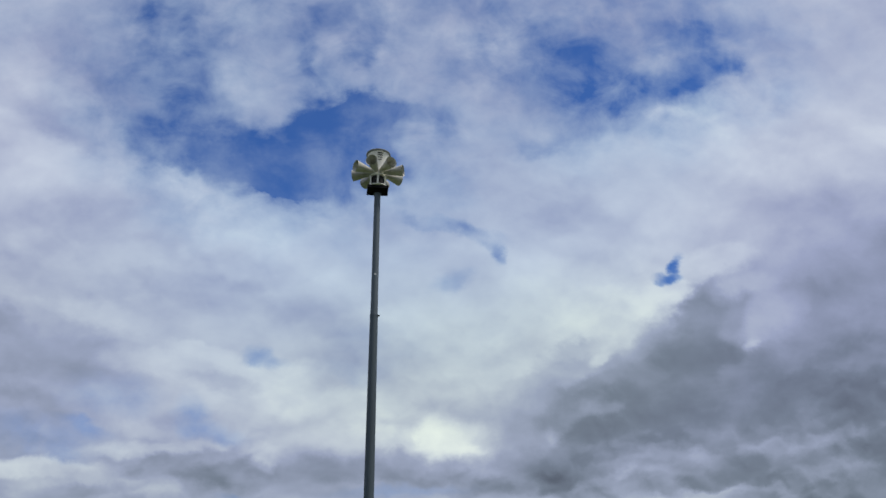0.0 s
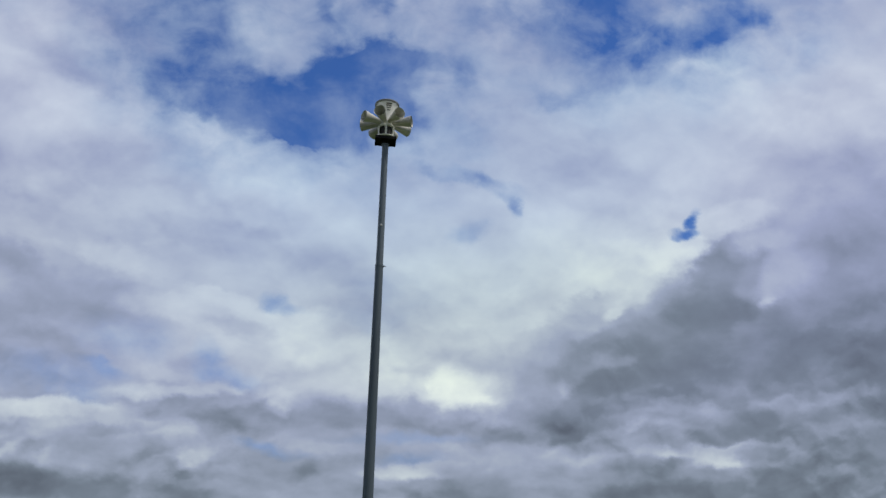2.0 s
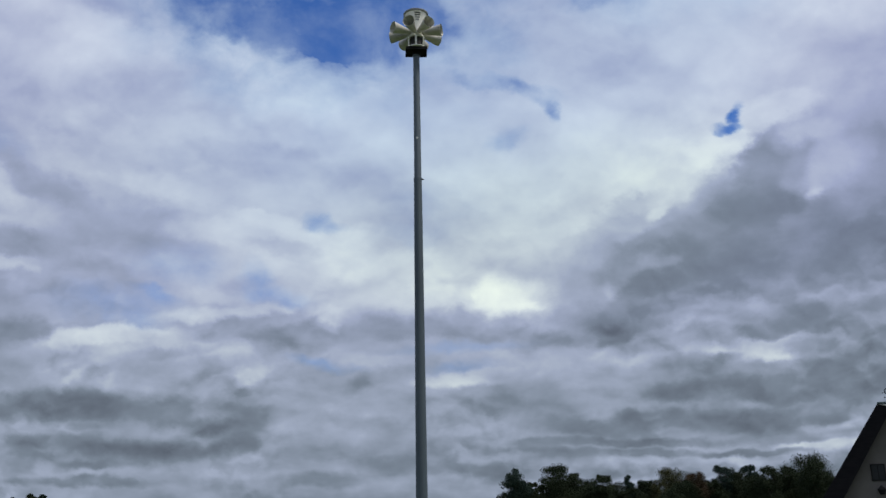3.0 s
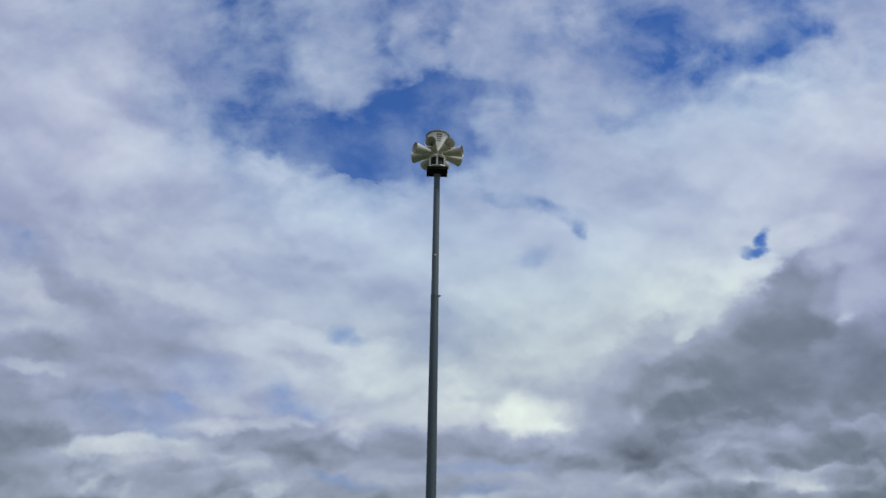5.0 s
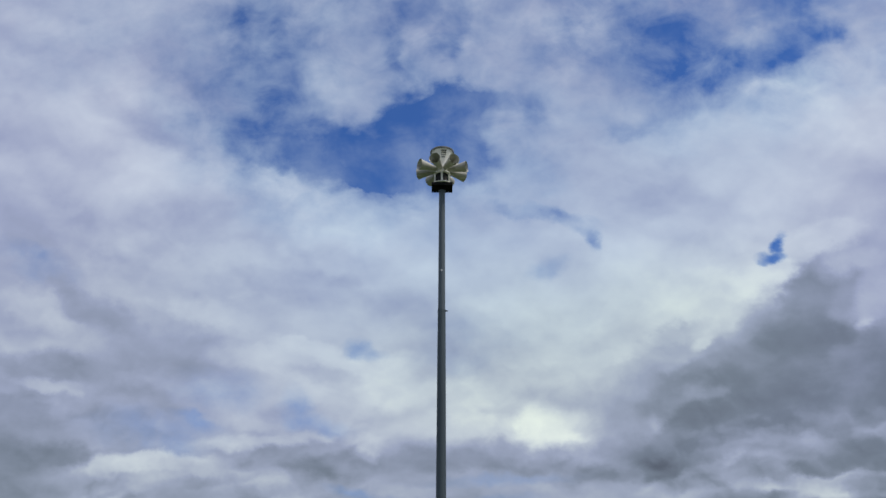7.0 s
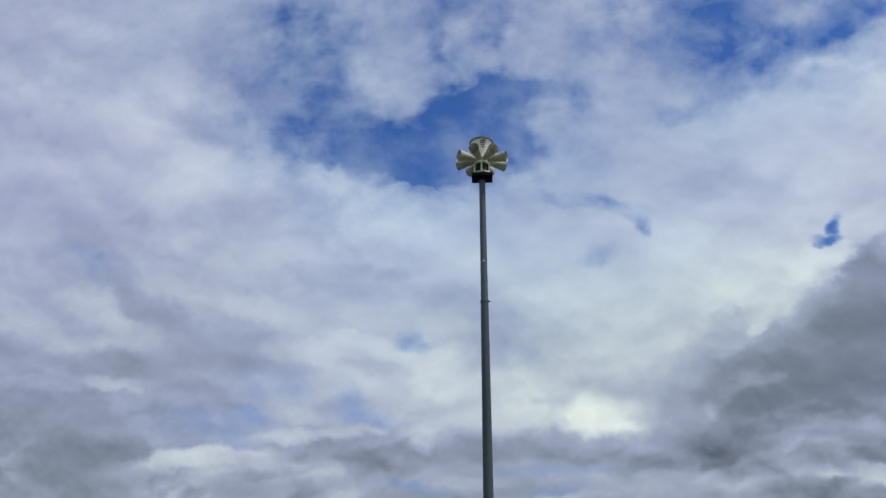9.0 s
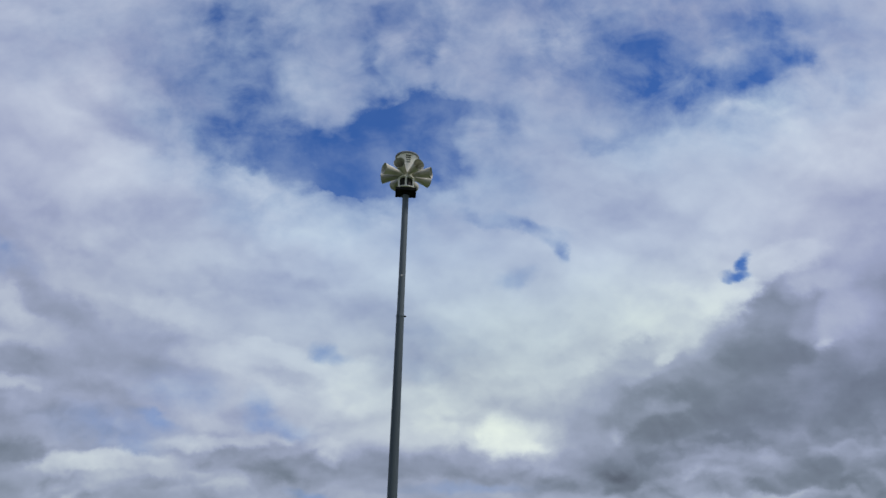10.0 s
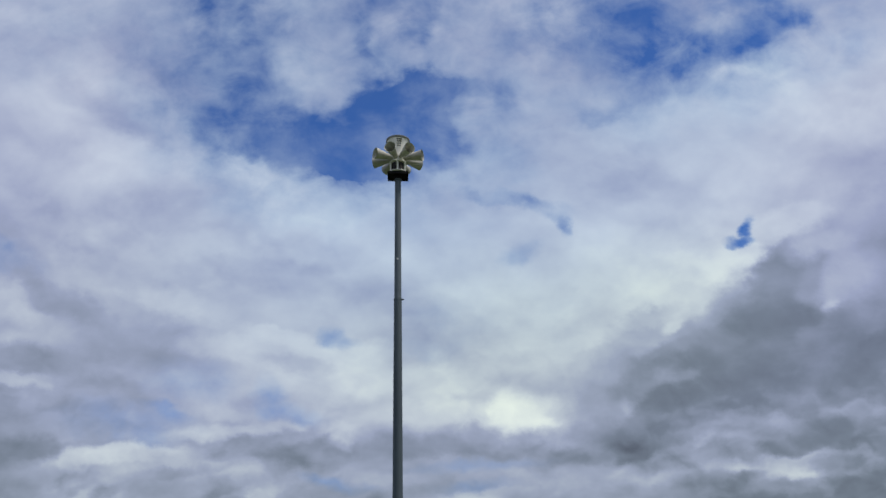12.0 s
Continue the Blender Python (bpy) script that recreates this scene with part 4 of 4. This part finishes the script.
def tree(x, y, tall, wide, mat, label, shape, seed):
    rng = random.Random(seed)
    root = thing("tree", pose(x, y, -2.65, 0, 0, rng.uniform(0, 360)), label, "tree", "distant tree line")
    bm, centres = bmesh.new(), []
    trunk_top = Vector((rng.uniform(-0.3, 0.3), rng.uniform(-0.3, 0.3), tall * (0.93 if shape == "spire" else 0.62)))
    branch(bm, Vector((0, 0, 0)), trunk_top, 0.02 * tall + 0.08, 0.06, 9)
    if shape == "spire":
        for k in range(46):
            s = rng.uniform(0.10, 0.95)
            reach_out = wide * 1.7 * (1.02 - s) ** 0.5 * rng.uniform(0.55, 1.1)
            a = rng.uniform(0, 2 * math.pi)
            base = Vector((0, 0, tall * s))
            tip = base + Vector((math.cos(a) * reach_out, math.sin(a) * reach_out, reach_out * rng.uniform(-0.1, 0.35)))
            branch(bm, base, tip, 0.06, 0.02, 5)
            for f in (0.45, 0.75, 1.0):
                centres.append((base.lerp(tip, f), 0.5 + 0.25 * reach_out, 40))
        centres.append((Vector((0, 0, tall * 0.97)), 0.45, 30))
    else:
        for k in range(26):
            s = rng.uniform(0.30, 1.0)
            a = rng.uniform(0, 2 * math.pi)
            swell = math.sin(math.pi * min(1, 0.12 + s * 0.80)) ** 0.6
            r = wide * swell * rng.uniform(0.45, 1.0)
            tip = Vector((math.cos(a) * r, math.sin(a) * r, tall * (s * 0.90 + 0.05) - rng.uniform(0, 0.04) * tall))
            base = Vector((0, 0, tall * rng.uniform(0.18, 0.6)))
            branch(bm, base, tip, 0.10, 0.03, 5)
            centres.append((tip, wide * rng.uniform(0.28, 0.46), 280))
            centres.append((base.lerp(tip, 0.6), wide * 0.46, 250))
        for k in range(3):
            centres.append((Vector((rng.uniform(-0.35, 0.35) * wide, rng.uniform(-0.3, 0.3) * wide, tall * rng.uniform(0.86, 0.95))), wide * 0.26, 150))
    part("trunk", bm, BARK, root, "grey-brown trunk and limbs", True)
    crown = new("crown", leaf_mesh("crown", centres, 0.15, mat, rng))
    crown.parent = root
    return root


G, O, N, B = "dark green broadleaf tree in the distant tree line", "olive-green rounded tree in the distant tree line", \
    "dark blue-green conifer in the distant tree line", "rust-tinged tree in the distant tree line"
tree(19.8, 197.2, 13.4, 3.5, NEEDLE, N, "round", 11)
tree(29.6, 203.1, 14.2, 4.3, LEAF, G, "round", 12)
tree(35.3, 209.3, 13.0, 3.2, LEAF, G, "round", 13)
tree(40.5, 215.6, 10.9, 4.2, LEAF, G, "round", 14)
tree(40.5, 197.3, 11.3, 2.8, LEAF, G, "round", 15)
tree(47.8, 203.0, 11.6, 2.3, NEEDLE, N, "round", 16)
tree(52.7, 209.0, 10.1, 3.6, LEAF, G, "round", 17)
tree(60.8, 214.3, 13.3, 4.9, LEAF_OLIVE, O, "round", 18)
tree(61.3, 195.4, 11.5, 3.8, LEAF_RUST, B, "round", 19)
tree(69.9, 200.2, 13.7, 2.9, NEEDLE, N, "round", 20)
tree(77.6, 204.9, 13.5, 2.7, NEEDLE, N, "round", 21)
tree(75.5, 186.6, 12.2, 3.1, LEAF, G, "round", 22)
tree(81.8, 191.7, 12.5, 3.5, LEAF, G, "round", 23)
tree(88.7, 196.4, 15.1, 6.2, LEAF, G, "round", 24)
tree(94.7, 201.5, 11.9, 3.1, LEAF, G, "round", 25)
tree(23.8, 201.8, 10.2, 2.5, LEAF, G, "round", 26)
tree(-94.4, 189.4, 9.1, 1.8, LEAF, G, "round", 27)
tree(-93.4, 197.5, 9.7, 2.4, LEAF, G, "round", 28)
tree(-84.5, 181.7, 9.1, 1.4, NEEDLE, N, "spire", 29)
tree(65.4, 196.3, 10.1, 2.6, LEAF, G, "round", 30)
tree(73.0, 201.2, 11.5, 3.8, LEAF, G, "round", 31)
tree(67.9, 210.2, 9.6, 4.0, LEAF, G, "round", 32)
tree(74.1, 189.2, 10.6, 3.7, LEAF, G, "round", 33)
tree(45.4, 204.5, 9.6, 4.4, LEAF, G, "round", 34)
tree(33.0, 213.7, 11.0, 4.5, LEAF, G, "round", 35)
tree(84.0, 181.1, 12.8, 4.1, LEAF, G, "round", 36)
tree(25.9, 203.6, 9.2, 3.4, LEAF, G, "round", 37)
tree(55.3, 205.3, 10.0, 3.8, LEAF_OLIVE, O, "round", 38)
tree(39.0, 215.8, 9.8, 4.6, LEAF, G, "round", 39)
tree(58.2, 193.2, 9.5, 4.2, LEAF, G, "round", 40)
tree(83.6, 192.0, 10.9, 4.3, LEAF, G, "round", 41)
tree(82.0, 200.2, 9.9, 4.5, LEAF, G, "round", 42)
tree(76.2, 209.7, 9.0, 4.6, LEAF, G, "round", 43)
tree(21.8, 203.0, 10.6, 3.1, NEEDLE, N, "round", 44)
# lower growth that closes the line between the taller trees
fill = random.Random(77)
for step in range(17):
    x = 19.0 + 4.7 * step
    tree(x, 206.0 - 0.02 * x + fill.uniform(-7, 7), fill.uniform(7.6, 9.0), fill.uniform(3.6, 4.6), LEAF, G, "round", 60 + step)
